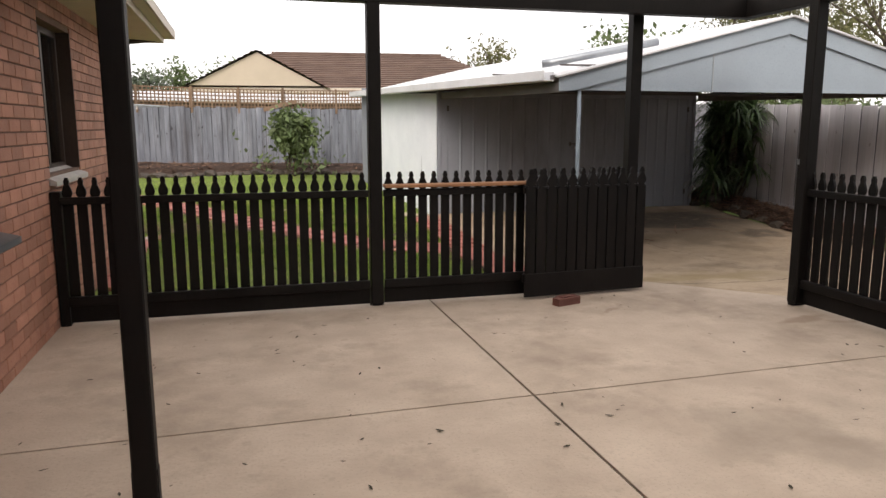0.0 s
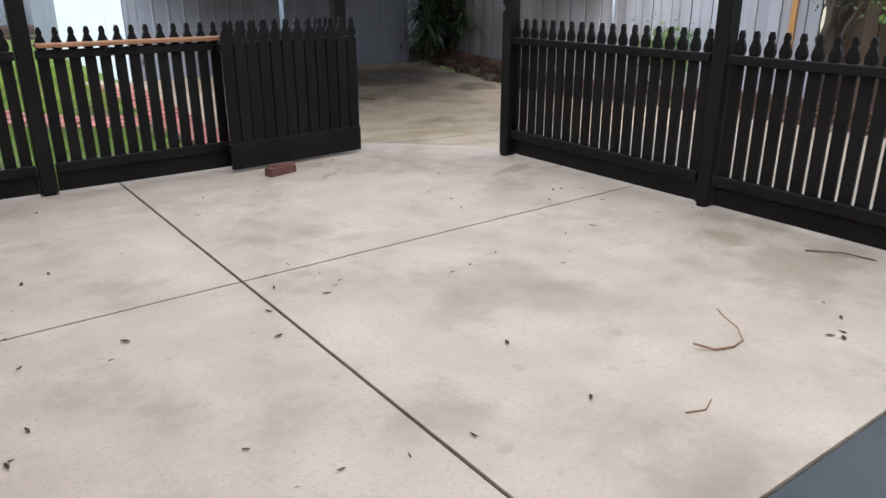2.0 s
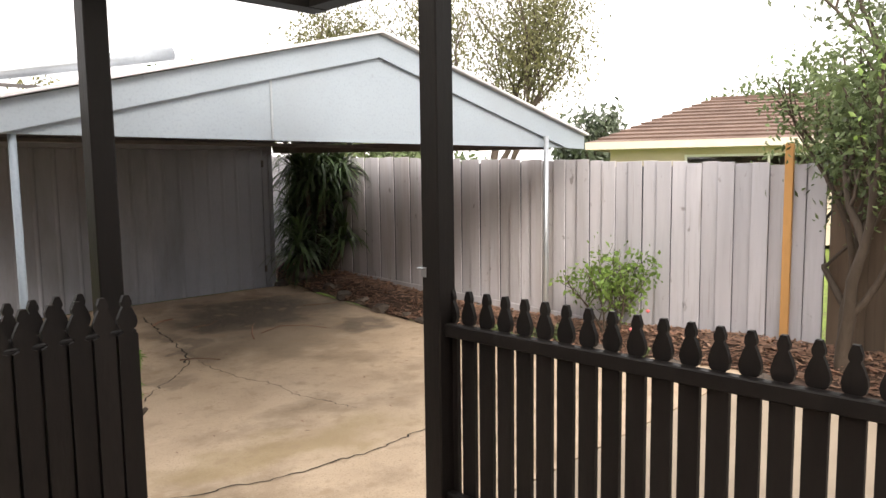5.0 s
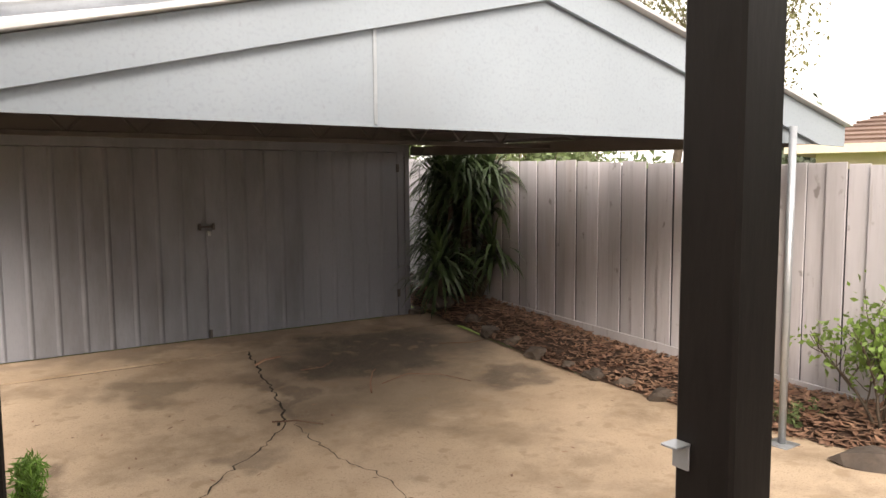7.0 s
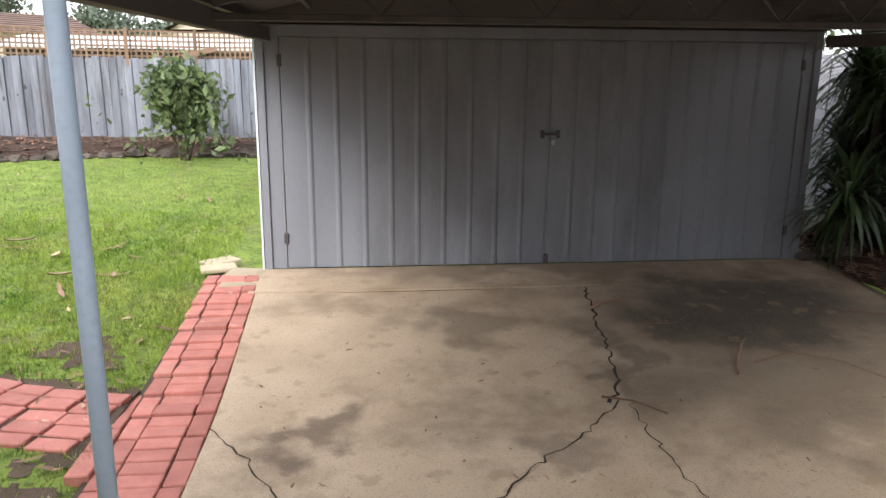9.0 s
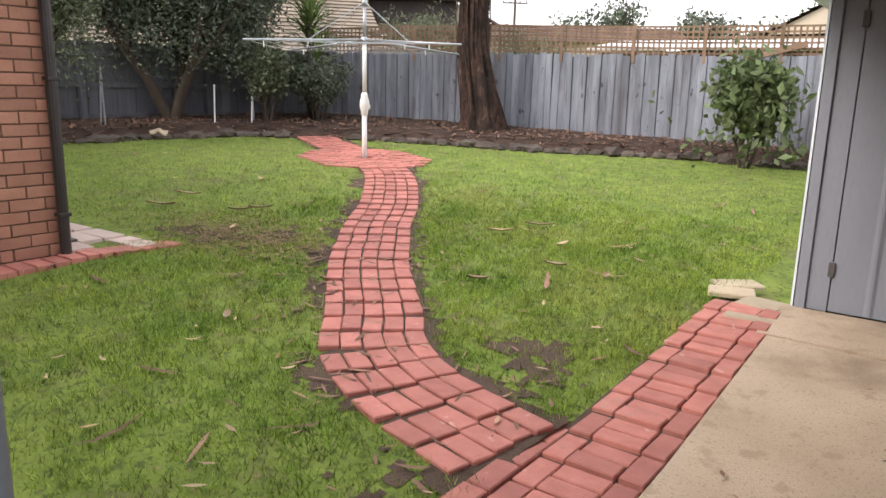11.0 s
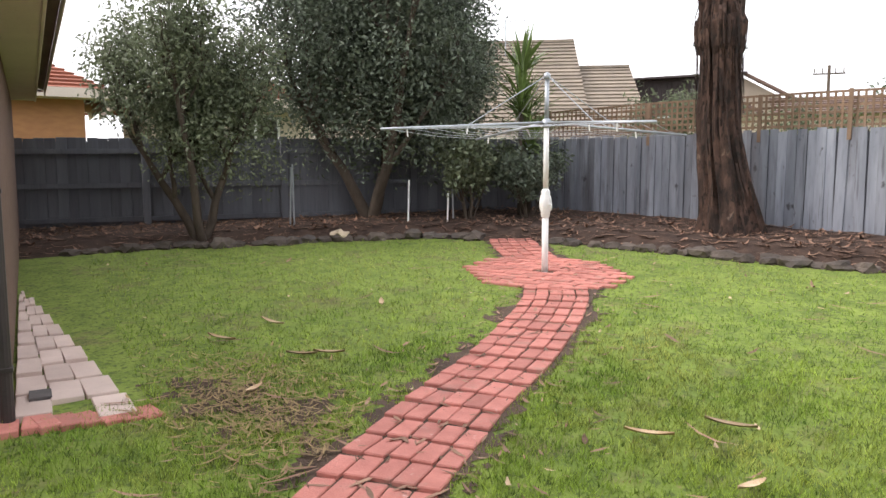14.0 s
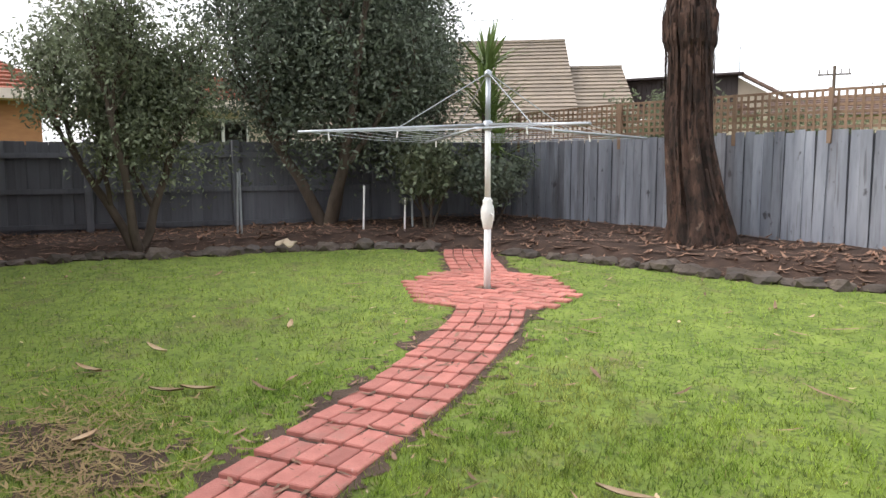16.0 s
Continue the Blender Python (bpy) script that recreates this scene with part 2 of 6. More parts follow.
    tile_brown=mat("brown_roof_tile", (0.13, 0.085, 0.068), (0.18, 0.122, 0.098), 1.5, 0.8, 0.3, 30, vary=0.12),
    tile_red=mat("red_roof_tile", (0.32, 0.115, 0.07), (0.24, 0.085, 0.055), 1.5, 0.8, 0.3, 30, vary=0.12),
    shingle=mat("grey_shingle", (0.30, 0.25, 0.20), (0.235, 0.20, 0.165), 2, 0.9, 0.3, 30, vary=0.15),
    cream=mat("cream_render", (0.58, 0.50, 0.40), (0.51, 0.44, 0.35), 1.5, 0.85, 0.1, 50),
    orangebrick=mat("orange_brick", (0.47, 0.24, 0.11), (0.39, 0.19, 0.09), 5, 0.85, 0.2, 60, (1, 1, 3)),
    darkclad=mat("dark_cladding", (0.045, 0.035, 0.035), (0.065, 0.05, 0.05), 2, 0.6, 0.1, 40),
    # near-black: unlit depth behind the windows put into colour; the vent uses it too
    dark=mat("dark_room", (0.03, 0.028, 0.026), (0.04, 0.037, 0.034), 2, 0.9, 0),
    leaf_olive=mat("olive_leaf", (0.11, 0.135, 0.08), (0.175, 0.205, 0.12), 1.4, 0.55, 0, 20, vary=0.45, leafy=0.25),
    leaf_dark=mat("dark_leaf", (0.078, 0.10, 0.07), (0.135, 0.165, 0.115), 1.4, 0.55, 0, 20, vary=0.45, leafy=0.22),
    leaf_bright=mat("bright_leaf", (0.13, 0.22, 0.05), (0.20, 0.30, 0.075), 2, 0.55, 0, 20, vary=0.35, leafy=0.35),
    leaf_mid=mat("mid_leaf", (0.10, 0.145, 0.06), (0.155, 0.20, 0.085), 2, 0.55, 0, 20, vary=0.4, leafy=0.3),
    leaf_birch=mat("birch_leaf", (0.17, 0.165, 0.07), (0.125, 0.13, 0.065), 2, 0.6, 0, 20, vary=0.4, leafy=0.3),
    leaf_strap=mat("strap_leaf", (0.05, 0.085, 0.035), (0.09, 0.14, 0.055), 3, 0.4, 0, 20, vary=0.4, leafy=0.15, spec=0.6),
    leaf_dead=mat("dry_leaf", (0.36, 0.23, 0.13), (0.52, 0.40, 0.27), 6, 0.8, 0.2, 60, vary=0.35),
    conifer=mat("conifer_needle", (0.10, 0.21, 0.03), (0.15, 0.28, 0.05), 6, 0.6, 0, 40, vary=0.3, leafy=0.2),
    glass=None,
)
gm = bpy.data.materials.new("window_glass")
gm.use_nodes = True
gp = gm.node_tree.nodes["Principled BSDF"]
gp.inputs["Transmission Weight"].default_value, gp.inputs["Roughness"].default_value, gp.inputs["IOR"].default_value = 1.0, 0.02, 1.5
gp.inputs["Base Color"].default_value = (0.75, 0.78, 0.8, 1)
M["glass"] = gm
pm = bpy.data.materials.new("polycarbonate_sheet")
pm.use_nodes = True
pt = pm.node_tree.nodes.new("ShaderNodeBsdfTranslucent")
pt.inputs[0].default_value = (0.86, 0.84, 0.80, 1)
pm.node_tree.links.new(pt.outputs[0], pm.node_tree.nodes["Material Output"].inputs[0])
M["poly"] = pm


# ------------------------------------------------------------------ building tools
class Geo:
    def __init__(self):
        self.v, self.f = [], []

    def poly(self, pts, faces):
        o = len(self.v)
        self.v += [tuple(p) for p in pts]
        self.f += [tuple(o + i for i in f) for f in faces]
        return self

    def cbox(self, size, at=(0, 0, 0), c=0.003, m=None):
        """A box of that size round at, with chamfered edges."""
        hx, hy, hz = (s / 2 for s in size)
        c = min(c, hx * 0.45, hy * 0.45, hz * 0.45)
        pts, ids = [], {}
        for sx in (-1, 1):
            for sy in (-1, 1):
                for sz in (-1, 1):
                    for k, (dx, dy, dz) in enumerate(((0, c, c), (c, 0, c), (c, c, 0))):
                        ids[sx, sy, sz, k] = len(pts)
                        p = Vector((at[0] + sx * (hx - dx), at[1] + sy * (hy - dy), at[2] + sz * (hz - dz)))
                        pts.append(m @ p if m else p)
        faces = []
        for s in (-1, 1):
            for k, order in ((0, ((-1, -1), (1, -1), (1, 1), (-1, 1))), (1, ((-1, -1), (-1, 1), (1, 1), (1, -1))), (2, ((-1, -1), (1, -1), (1, 1), (-1, 1)))):
                q = [ids[((s, a, b) if k == 0 else (a, s, b) if k == 1 else (a, b, s)) + (k,)] for a, b in order]
                faces.append(q if s > 0 else q[::-1])
        for a in (-1, 1):
            for b in (-1, 1):
                faces.append([ids[-1, a, b, 1], ids[1, a, b, 1], ids[1, a, b, 2], ids[-1, a, b, 2]])
                faces.append([ids[a, -1, b, 0], ids[a, 1, b, 0], ids[a, 1, b, 2], ids[a, -1, b, 2]])
                faces.append([ids[a, b, -1, 0], ids[a, b, 1, 0], ids[a, b, 1, 1], ids[a, b, -1, 1]])
        for a in (-1, 1):
            for b in (-1, 1):
                for d in (-1, 1):
                    faces.append([ids[a, b, d, 0], ids[a, b, d, 1], ids[a, b, d, 2]])
        return self.poly(pts, faces)

    def span(self, x0, x1, y0, y1, z0, z1, c=0.003):
        return self.cbox((x1 - x0, y1 - y0, z1 - z0), ((x0 + x1) / 2, (y0 + y1) / 2, (z0 + z1) / 2), c)

    def beam(self, a, b, w, h, c=0.003):
        """A bar of section w (level) by h from a to b."""
        a, b = Vector(a), Vector(b)
        d = (b - a).normalized()
        side = d.cross(Vector((0, 0, 1)))
        side = side.normalized() if side.length > 1e-4 else Vector((1, 0, 0))
        up = side.cross(d)
        m = Matrix((side, d, up)).transposed().to_4x4()
        m.translation = (a + b) / 2
        return self.cbox((w, (b - a).length, h), (0, 0, 0), c, m)

    def tube(self, pts, radii, n=8, caps=True):
        rings = []
        for i, p in enumerate(pts):
            p = Vector(p)
            d = (Vector(pts[min(i + 1, len(pts) - 1)]) - Vector(pts[max(i - 1, 0)])).normalized()
            s = d.cross(Vector((0.13, 0.31, 0.94)))
            s = s.normalized() if s.length > 1e-3 else Vector((1, 0, 0))
            t = d.cross(s)
            r = radii[i] if isinstance(radii, (list, tuple)) else radii
            rings.append([p + r * (math.cos(2 * math.pi * k / n) * s + math.sin(2 * math.pi * k / n) * t) for k in range(n)])
        flat = [p for ring in rings for p in ring]
        faces = [(i * n + k, i * n + (k + 1) % n, (i + 1) * n + (k + 1) % n, (i + 1) * n + k) for i in range(len(pts) - 1) for k in range(n)]
        if caps:
            faces += [tuple(range(n))[::-1], tuple((len(pts) - 1) * n + k for k in range(n))]
        return self.poly(flat, faces)

    def lathe(self, profile, at=(0, 0, 0), n=14):
        pts = [(at[0] + r * math.cos(2 * math.pi * k / n), at[1] + r * math.sin(2 * math.pi * k / n), at[2] + z) for r, z in profile for k in range(n)]
        faces = [(i * n + k, i * n + (k + 1) % n, (i + 1) * n + (k + 1) % n, (i + 1) * n + k) for i in range(len(profile) - 1) for k in range(n)]
        faces += [tuple(range(n))[::-1], tuple((len(profile) - 1) * n + k for k in range(n))]
        return self.poly(pts, faces)

    def prism(self, outline, d, m):
        """An outline in x, z, given depth d along y, placed by m."""
        k = len(outline)
        pts = [m @ Vector((x, y, z)) for y in (-d / 2, d / 2) for x, z in outline]
        return self.poly(pts, [tuple(range(k)), tuple(range(k, 2 * k))[::-1]] + [(i, i + k, (i + 1) % k + k, (i + 1) % k) for i in range(k)])

    def data(self, name, material, smooth=False):
        me = bpy.data.meshes.new(name)
        me.from_pydata([tuple(p) for p in self.v], [], self.f)
        if smooth:
            me.polygons.foreach_set("use_smooth", [True] * len(me.polygons))
        me.materials.append(material)
        bm = bmesh.new()
        bm.from_mesh(me)
        if len(self.f) < 40000:
            bmesh.ops.recalc_face_normals(bm, faces=bm.faces)
        bm.to_mesh(me)
        bm.free()
        return me

    def make(self, name, material, parent=None, smooth=False):
        ob = new(name, self.data(name, material, smooth))
        ob.parent = parent
        return ob


def piece(name, me, m, parent):
    ob = new(name, me)
    ob.parent = parent
    ob.matrix_basis = m
    return ob


def root(name, at=(0, 0, 0), **tags):
    ob = new(name)
    ob.location = at
    return tagged(ob, **tags)


def raw(name, verts, faces, material, smooth=False):
    me = bpy.data.meshes.new(name)
    me.from_pydata(verts, [], faces)
    me.materials.append(material)
    if smooth:
        me.polygons.foreach_set("use_smooth", [True] * len(me.polygons))
    return me


rng = np.random.default_rng(7)
R = random.Random(11)


def smooth01(t):
    t = min(1, max(0, t))
    return t * t * (3 - 2 * t)


# ------------------------------------------------------------------ ground levels
def lawn_z(x, y):
    z = -0.043 * x + 0.0475 * y - 0.413
    return min(0.62, max(-0.15, z))


def slab_z(y):
    """The carport slab: it falls from the patio and rises again to the shed."""
    if y < 6.2:
        return -0.03 - 0.11 * smooth01((y - 3.6) / 2.6)
    return -0.14 if y < 7.6 else -0.14 + 0.066 * (y - 7.6)


BED = [(-8.35, 6.4), (-8.1, 8.4), (-7.9, 9.5), (-7.46, 10.45), (-7.05, 11.7), (-6.4, 12.96), (-5.75, 13.45), (-5.2, 13.85), (-3.83, 14.5), (-2.64, 14.9), (-1.5, 15.5), (-0.5, 16.05), (1.24, 16.45), (2.6, 16.6)]


def bed_side(x, y):
    """How far inside the raised bed a place lies, in metres (negative on the lawn)."""
    best, sign = 1e9, 1
    for (ax, ay), (bx, by) in zip(BED, BED[1:]):
        dx, dy = bx - ax, by - ay
        t = min(1, max(0, ((x - ax) * dx + (y - ay) * dy) / (dx * dx + dy * dy)))
        d = math.hypot(x - ax - t * dx, y - ay - t * dy)
        if d < best:
            best, sign = d, 1 if dx * (y - ay) - dy * (x - ax) > 0 else -1
    return best * sign


def ground_z(x, y):
    if x > 1.75 or y < 4.5:
        if x > 1.75 and y > 10.3:
            return min(lawn_z(x, y), 0.3) - 0.0
        return -0.3 if x > 2.3 or y < 4.4 else lawn_z(x, y) - (0.05 if x > 1.95 else 0)
    return lawn_z(x, y)


xs = sorted(set([-400, -200, -90, -45, -28, -20, -15] + [round(-12 + 0.25 * i, 3) for i in range(89)] + [12, 15, 20, 28, 45, 90, 200, 400]))
ys = sorted(set([-400, -200, -90, -45, -25, -14] + [round(-8 + 0.25 * i, 3) for i in range(113)] + [22, 25, 30, 40, 60, 100, 200, 400]))
gv = [(x, y, ground_z(x, y) if -12 <= x <= 10.2 and -8 <= y <= 20 else (0.45 if x < 2 else -0.3)) for y in ys for x in xs]
nx = len(xs)
gf = [(j * nx + i, j * nx + i + 1, (j + 1) * nx + i + 1, (j + 1) * nx + i) for j in range(len(ys) - 1) for i in range(nx - 1)]
ground = new("ground", raw("ground", gv, gf, M["lawn"], True))
tagged(ground, "green turf with bare and dry patches", "lawn", kind="structure")

# path centre line: from the carport's edge round to the clothes line and on to the bed
PATH_LINE = [(1.745, 7.70), (1.33, 7.80), (1.03, 7.91), (0.70, 8.13), (0.38, 8.48), (-0.28, 9.14), (-0.70, 9.64), (-1.02, 10.04), (-1.41, 10.60), (-1.78, 11.06), (-2.27, 11.62), (-2.72, 12.06), (-3.2, 12.40), (-3.75, 12.70), (-4.6, 13.10), (-5.2, 13.36), (-5.75, 13.66)]


def resample(line, step):
    out, carry = [], 0.0
    pts = [Vector((*p, 0)) for p in line]
    fine = []
    for i in range(len(pts) - 1):
        p0, p1, p2, p3 = pts[max(i - 1, 0)], pts[i], pts[i + 1], pts[min(i + 2, len(pts) - 1)]
        for k in range(12):
            t = k / 12
            fine.append(0.5 * (2 * p1 + (p2 - p0) * t + (2 * p0 - 5 * p1 + 4 * p2 - p3) * t * t + (3 * p1 - p0 - 3 * p2 + p3) * t**3))
    fine.append(pts[-1])
    need = 0.0
    for a, b in zip(fine, fine[1:]):
        d = (b - a).length
        while need <= d:
            out.append((a + (b - a) * (need / d), (b - a).normalized()))
            need += step
        need -= d
    return out


PATH_FINE = np.array([p[:2] for p, _ in resample(PATH_LINE, 0.08)])


def path_dist(x, y):
    return float(np.min(np.hypot(PATH_FINE[:, 0] - x, PATH_FINE[:, 1] - y)))


def path_left(x, y):
    """Whether a place lies on the house side of the path."""
    i = min(int(np.argmin(np.hypot(PATH_FINE[:, 0] - x, PATH_FINE[:, 1] - y))), len(PATH_FINE) - 2)
    (ax, ay), (bx, by) = PATH_FINE[i], PATH_FINE[i + 1]
    return (bx - ax) * (y - ay) - (by - ay) * (x - ax) > 0


# ------------------------------------------------------------------ patio, slab, driveway
def sheet(x0, x1, y0, y1, zf, step=0.3, thick=0.12, clip=None):
    g = Geo()
    nxs = max(1, round((x1 - x0) / step))
    nys = max(1, round((y1 - y0) / step))
    top = [(x0 + (x1 - x0) * i / nxs, y0 + (y1 - y0) * j / nys) for j in range(nys + 1) for i in range(nxs + 1)]
    if clip:
        top = [clip(*p) for p in top]
    k = nxs + 1
    g.poly([(x, y, zf(x, y)) for x, y in top], [(j * k + i, j * k + i + 1, (j + 1) * k + i + 1, (j + 1) * k + i) for j in range(nys) for i in range(nxs)])
    edge = [i for i in range(k)] + [j * k + nxs for j in range(1, nys + 1)] + [nys * k + i for i in range(nxs - 1, -1, -1)] + [j * k for j in range(nys - 1, 0, -1)]
    for a, b in zip(edge, edge[1:] + edge[:1]):
        (ax, ay, az), (bx, by, bz) = g.v[a], g.v[b]
        g.poly([(ax, ay, az), (bx, by, bz), (bx, by, bz - thick), (ax, ay, az - thick)], [(3, 2, 1, 0)])
    return g


patio = root("pavement", label="beige concrete patio slab with cut joints", category="patio", kind="structure")
J = 0.008


def skew(x, y):
    """The joint across the patio runs slightly askew."""
    return (x, y - 0.05 + 0.0165 * x) if abs(y - 2.19) < 0.02 else (x, y)


for x0, x1, y0, y1 in ((-2.06, 0.79 - J, -0.24, 2.19 - J), (0.79 + J, 4.0, -0.24, 2.19 - J), (-2.06, 0.79 - J, 2.19 + J, 4.52)):
    sheet(x0, x1, y0, y1, lambda x, y: 0.0, 0.6, clip=skew).make("concrete_panel", M["patio"], patio)


def gate_clip(x, y):
    x, y = skew(x, y)
    edge = 4.68 - (x - 2.93) * 1.02
    return (x, min(y, edge)) if x > 2.93 else (x, min(y, 4.62))


sheet(0.79 + J, 4.0, 2.19 + J, 4.75, lambda x, y: 0.0, 0.08, clip=gate_clip).make("concrete_panel", M["patio"], patio)
sheet(0.79 - J, 0.79 + J, -0.24, 4.5, lambda x, y: -0.012, 0.6, 0.05).make("joint", M["crack"], patio)
sheet(-2.06, 4.0, 2.19 - J, 2.19 + J, lambda x, y: -0.012, 0.6, 0.05, skew).make("joint", M["crack"], patio)
tagged(sheet(-2.06, 7.0, -9.0, -0.252, lambda x, y: -0.004, 0.8).make("pavement_dark", M["darkpave"]), "dark grey paving behind the patio", "paving", kind="structure")

carport_slab = root("carport_slab", label="stained and cracked old concrete carport slab", category="slab", kind="structure")
sheet(2.404, 7.3, 3.6, 9.585, lambda x, y: slab_z(y) + 0.012 * math.sin(x * 1.3) * (y > 6), 0.2, clip=lambda x, y: (x - (0.028 * max(0, y - 8) if x < 2.45 else 0), y)).make("concrete_panel", M["slab"], carport_slab)
sheet(2.3, 7.4, 9.6, 10.16, lambda x, y: slab_z(y) + 0.004, 0.2).make("concrete_panel", M["slab"], carport_slab)
sheet(2.4, 7.35, 9.58, 9.605, lambda x, y: slab_z(y) - 0.012, 0.3, 0.05).make("joint", M["crack"], carport_slab)
sheet(4.02, 7.1, -7.5, 3.59, lambda x, y: -0.034 + 0.0 * y, 0.4).make("concrete_panel", M["driveway"], carport_slab)


def crack(pts, w):
    g = Geo()
    r = random.Random(len(pts) * 7 + int(w * 1e4))
    fine = []
    for (ax, ay), (bx, by) in zip(pts, pts[1:]):
        k = max(2, int(math.hypot(bx - ax, by - ay) / 0.05))
        for i in range(k):
            t = i / k
            fine.append((ax + (bx - ax) * t + r.uniform(-0.022, 0.022), ay + (by - ay) * t + r.uniform(-0.022, 0.022), w * r.uniform(0.4, 1.3)))
    for (ax, ay, aw), (bx, by, bw) in zip(fine, fine[1:]):
        d = Vector((bx - ax, by - ay)).normalized()
        nx_, ny_ = -d.y, d.x
        za, zb = (slab_z(q) + 0.012 * math.sin(p * 1.3) * (q > 6) + 0.004 for p, q in ((ax, ay), (bx, by)))
        g.poly([(ax + nx_ * aw, ay + ny_ * aw, za), (bx + nx_ * bw, by + ny_ * bw, zb), (bx - nx_ * bw, by - ny_ * bw, zb), (ax - nx_ * aw, ay - ny_ * aw, za)], [(0, 1, 2, 3)])
    g.make("crack", M["crack"], carport_slab)


crack([(4.95, 9.55), (4.86, 9.04), (4.78, 8.5), (4.70, 8.0), (4.54, 7.66)], 0.0095)
crack([(4.62, 7.75), (4.3, 7.38), (3.99, 7.11), (3.71, 6.8), (3.44, 6.6), (3.0, 6.2)], 0.0055)
crack([(4.66, 7.7), (4.63, 6.95), (4.73, 6.56), (4.69, 6.15), (4.75, 5.4)], 0.0035)
crack([(2.41, 7.60), (2.69, 7.17), (2.87, 6.81), (2.9, 6.3)], 0.0045)
crack([(3.0, 4.95), (3.6, 4.7), (4.3, 4.6), (5.2, 4.75)], 0.006)

# ------------------------------------------------------------------ house
HX, HY = -2.06, 7.82
WINS = [(4.50, 5.57, 1.12, 2.24), (1.45, 3.01, 0.92, 2.16)]
house = root("house", (HX, 0, 0), label="red-brown brick house with brown windows and cream eaves", category="house")
hp = Matrix.Translation((-HX, 0, 0))


def hmake(g, name, m, parent=None, smooth=False):
    ob = g.make(name, m, parent or house, smooth)
    if not parent:
        ob.matrix_basis = hp
    return ob


g = Geo()
zs, y0 = -0.3, -6.0
cuts = sorted(WINS)
last = y0
for a, b, lo, hi in cuts:
    g.span(HX - 0.22, HX - 0.012, last, a, zs, 2.45, 0.001)
    g.span(HX - 0.22, HX - 0.012, a, b, zs, lo, 0.001)
    g.span(HX - 0.22, HX - 0.012, a, b, hi, 2.45, 0.001)
    last = b
g.span(HX - 0.22, HX - 0.012, last, HY - 0.012, zs, 2.45, 0.001)
g.span(HX - 8, HX - 0.22, HY - 0.23, HY - 0.012, zs, 2.45, 0.001)
g.span(HX - 8, HX - 7.8, y0, HY - 0.23, zs, 2.45, 0.001)
# unseen south wall, added to close off the space behind for reflections
g.span(HX - 8, HX + 8, y0 - 0.25, y0, zs, 2.45, 0.001)
hwall = hmake(g, "wall", M["mortar"])
# added backing behind the glass; its near-black colour gives the room's darkness
g = Geo()
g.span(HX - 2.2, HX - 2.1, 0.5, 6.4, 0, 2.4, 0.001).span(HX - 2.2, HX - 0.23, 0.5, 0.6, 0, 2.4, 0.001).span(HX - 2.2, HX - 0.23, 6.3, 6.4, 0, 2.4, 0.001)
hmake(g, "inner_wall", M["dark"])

for a, b, lo, hi in WINS:
    fx = HX - 0.13
    w = Geo()
    for u, v, p, q in ((a, a + 0.05, lo, hi), (b - 0.05, b, lo, hi), (a, b, lo, lo + 0.05), (a, b, hi - 0.05, hi), ((a + b) / 2 - 0.03, (a + b) / 2 + 0.03, lo, hi)):
        w.span(fx - 0.04, fx + 0.02, u, v, p, q, 0.004)
    wo = hmake(w, "window", M["brownframe"])
    gl = Geo().span(fx - 0.012, fx - 0.006, a + 0.04, b - 0.04, lo + 0.04, hi - 0.04, 0.001).make("glass", M["glass"], wo)
    gl.visible_shadow = False
    s = Geo()
    out = 0.05 if lo > 1 else 0.16
    s.poly([(fx + 0.02, a - 0.04, lo + 0.02), (HX + out, a - 0.04, lo - 0.05), (HX + out, b + 0.04, lo - 0.05), (fx + 0.02, b + 0.04, lo + 0.02),
            (fx + 0.02, a - 0.04, lo - 0.06), (HX + out, a - 0.04, lo - 0.085), (HX + out, b + 0.04, lo - 0.085), (fx + 0.02, b + 0.04, lo - 0.06)],
           [(0, 1, 2, 3), (7, 6, 5, 4), (0, 4, 5, 1), (1, 5, 6, 2), (2, 6, 7, 3), (3, 7, 4, 0)])
    s.make("sill", M["sill"] if lo > 1 else M["slate"], wo)
    j = Geo().span(fx + 0.02, HX - 0.004, a - 0.002, a + 0.012, lo, hi, 0.001).span(fx + 0.02, HX - 0.004, b - 0.012, b + 0.002, lo, hi, 0.001)
    tagged(j.make("reveal", M["brownframe"], wo), kind="stuff")

# eaves, gutter, downpipe and roof
g = Geo().span(HX - 0.2, HX + 0.50, y0, HY + 0.28, 2.452, 2.47, 0.002).span(HX - 8, HX - 0.2, HY - 0.2, HY + 0.28, 2.452, 2.47, 0.002)
hmake(g, "soffit", M["trim"])
g = Geo().span(HX + 0.50, HX + 0.525, y0, HY + 0.30, 2.44, 2.60, 0.003).span(HX - 8, HX + 0.50, HY + 0.28, HY + 0.305, 2.44, 2.60, 0.003)
hmake(g, "fascia", M["trim"])
g = Geo()
for zz, w_ in ((2.50, 0.10), (2.585, 0.12)):
    g.span(HX + 0.527, HX + 0.527 + w_, y0, HY + 0.42, zz, zz + 0.012, 0.002)
g.span(HX + 0.635, HX + 0.647, y0, HY + 0.42, 2.50, 2.60, 0.003).span(HX - 8, HX + 0.63, HY + 0.41, HY + 0.42, 2.50, 2.60, 0.003)
hmake(g, "gutter", M["trim"])
g = Geo().tube([(HX + 0.045, HY - 0.02, 0.0), (HX + 0.045, HY - 0.02, 2.36), (HX + 0.2, HY + 0.1, 2.44), (HX + 0.5, HY + 0.3, 2.5)], 0.038, 12)
for zz in (0.35, 1.3, 2.2):
    g.span(HX + 0.002, HX + 0.09, HY - 0.062, HY + 0.022, zz, zz + 0.025, 0.002)
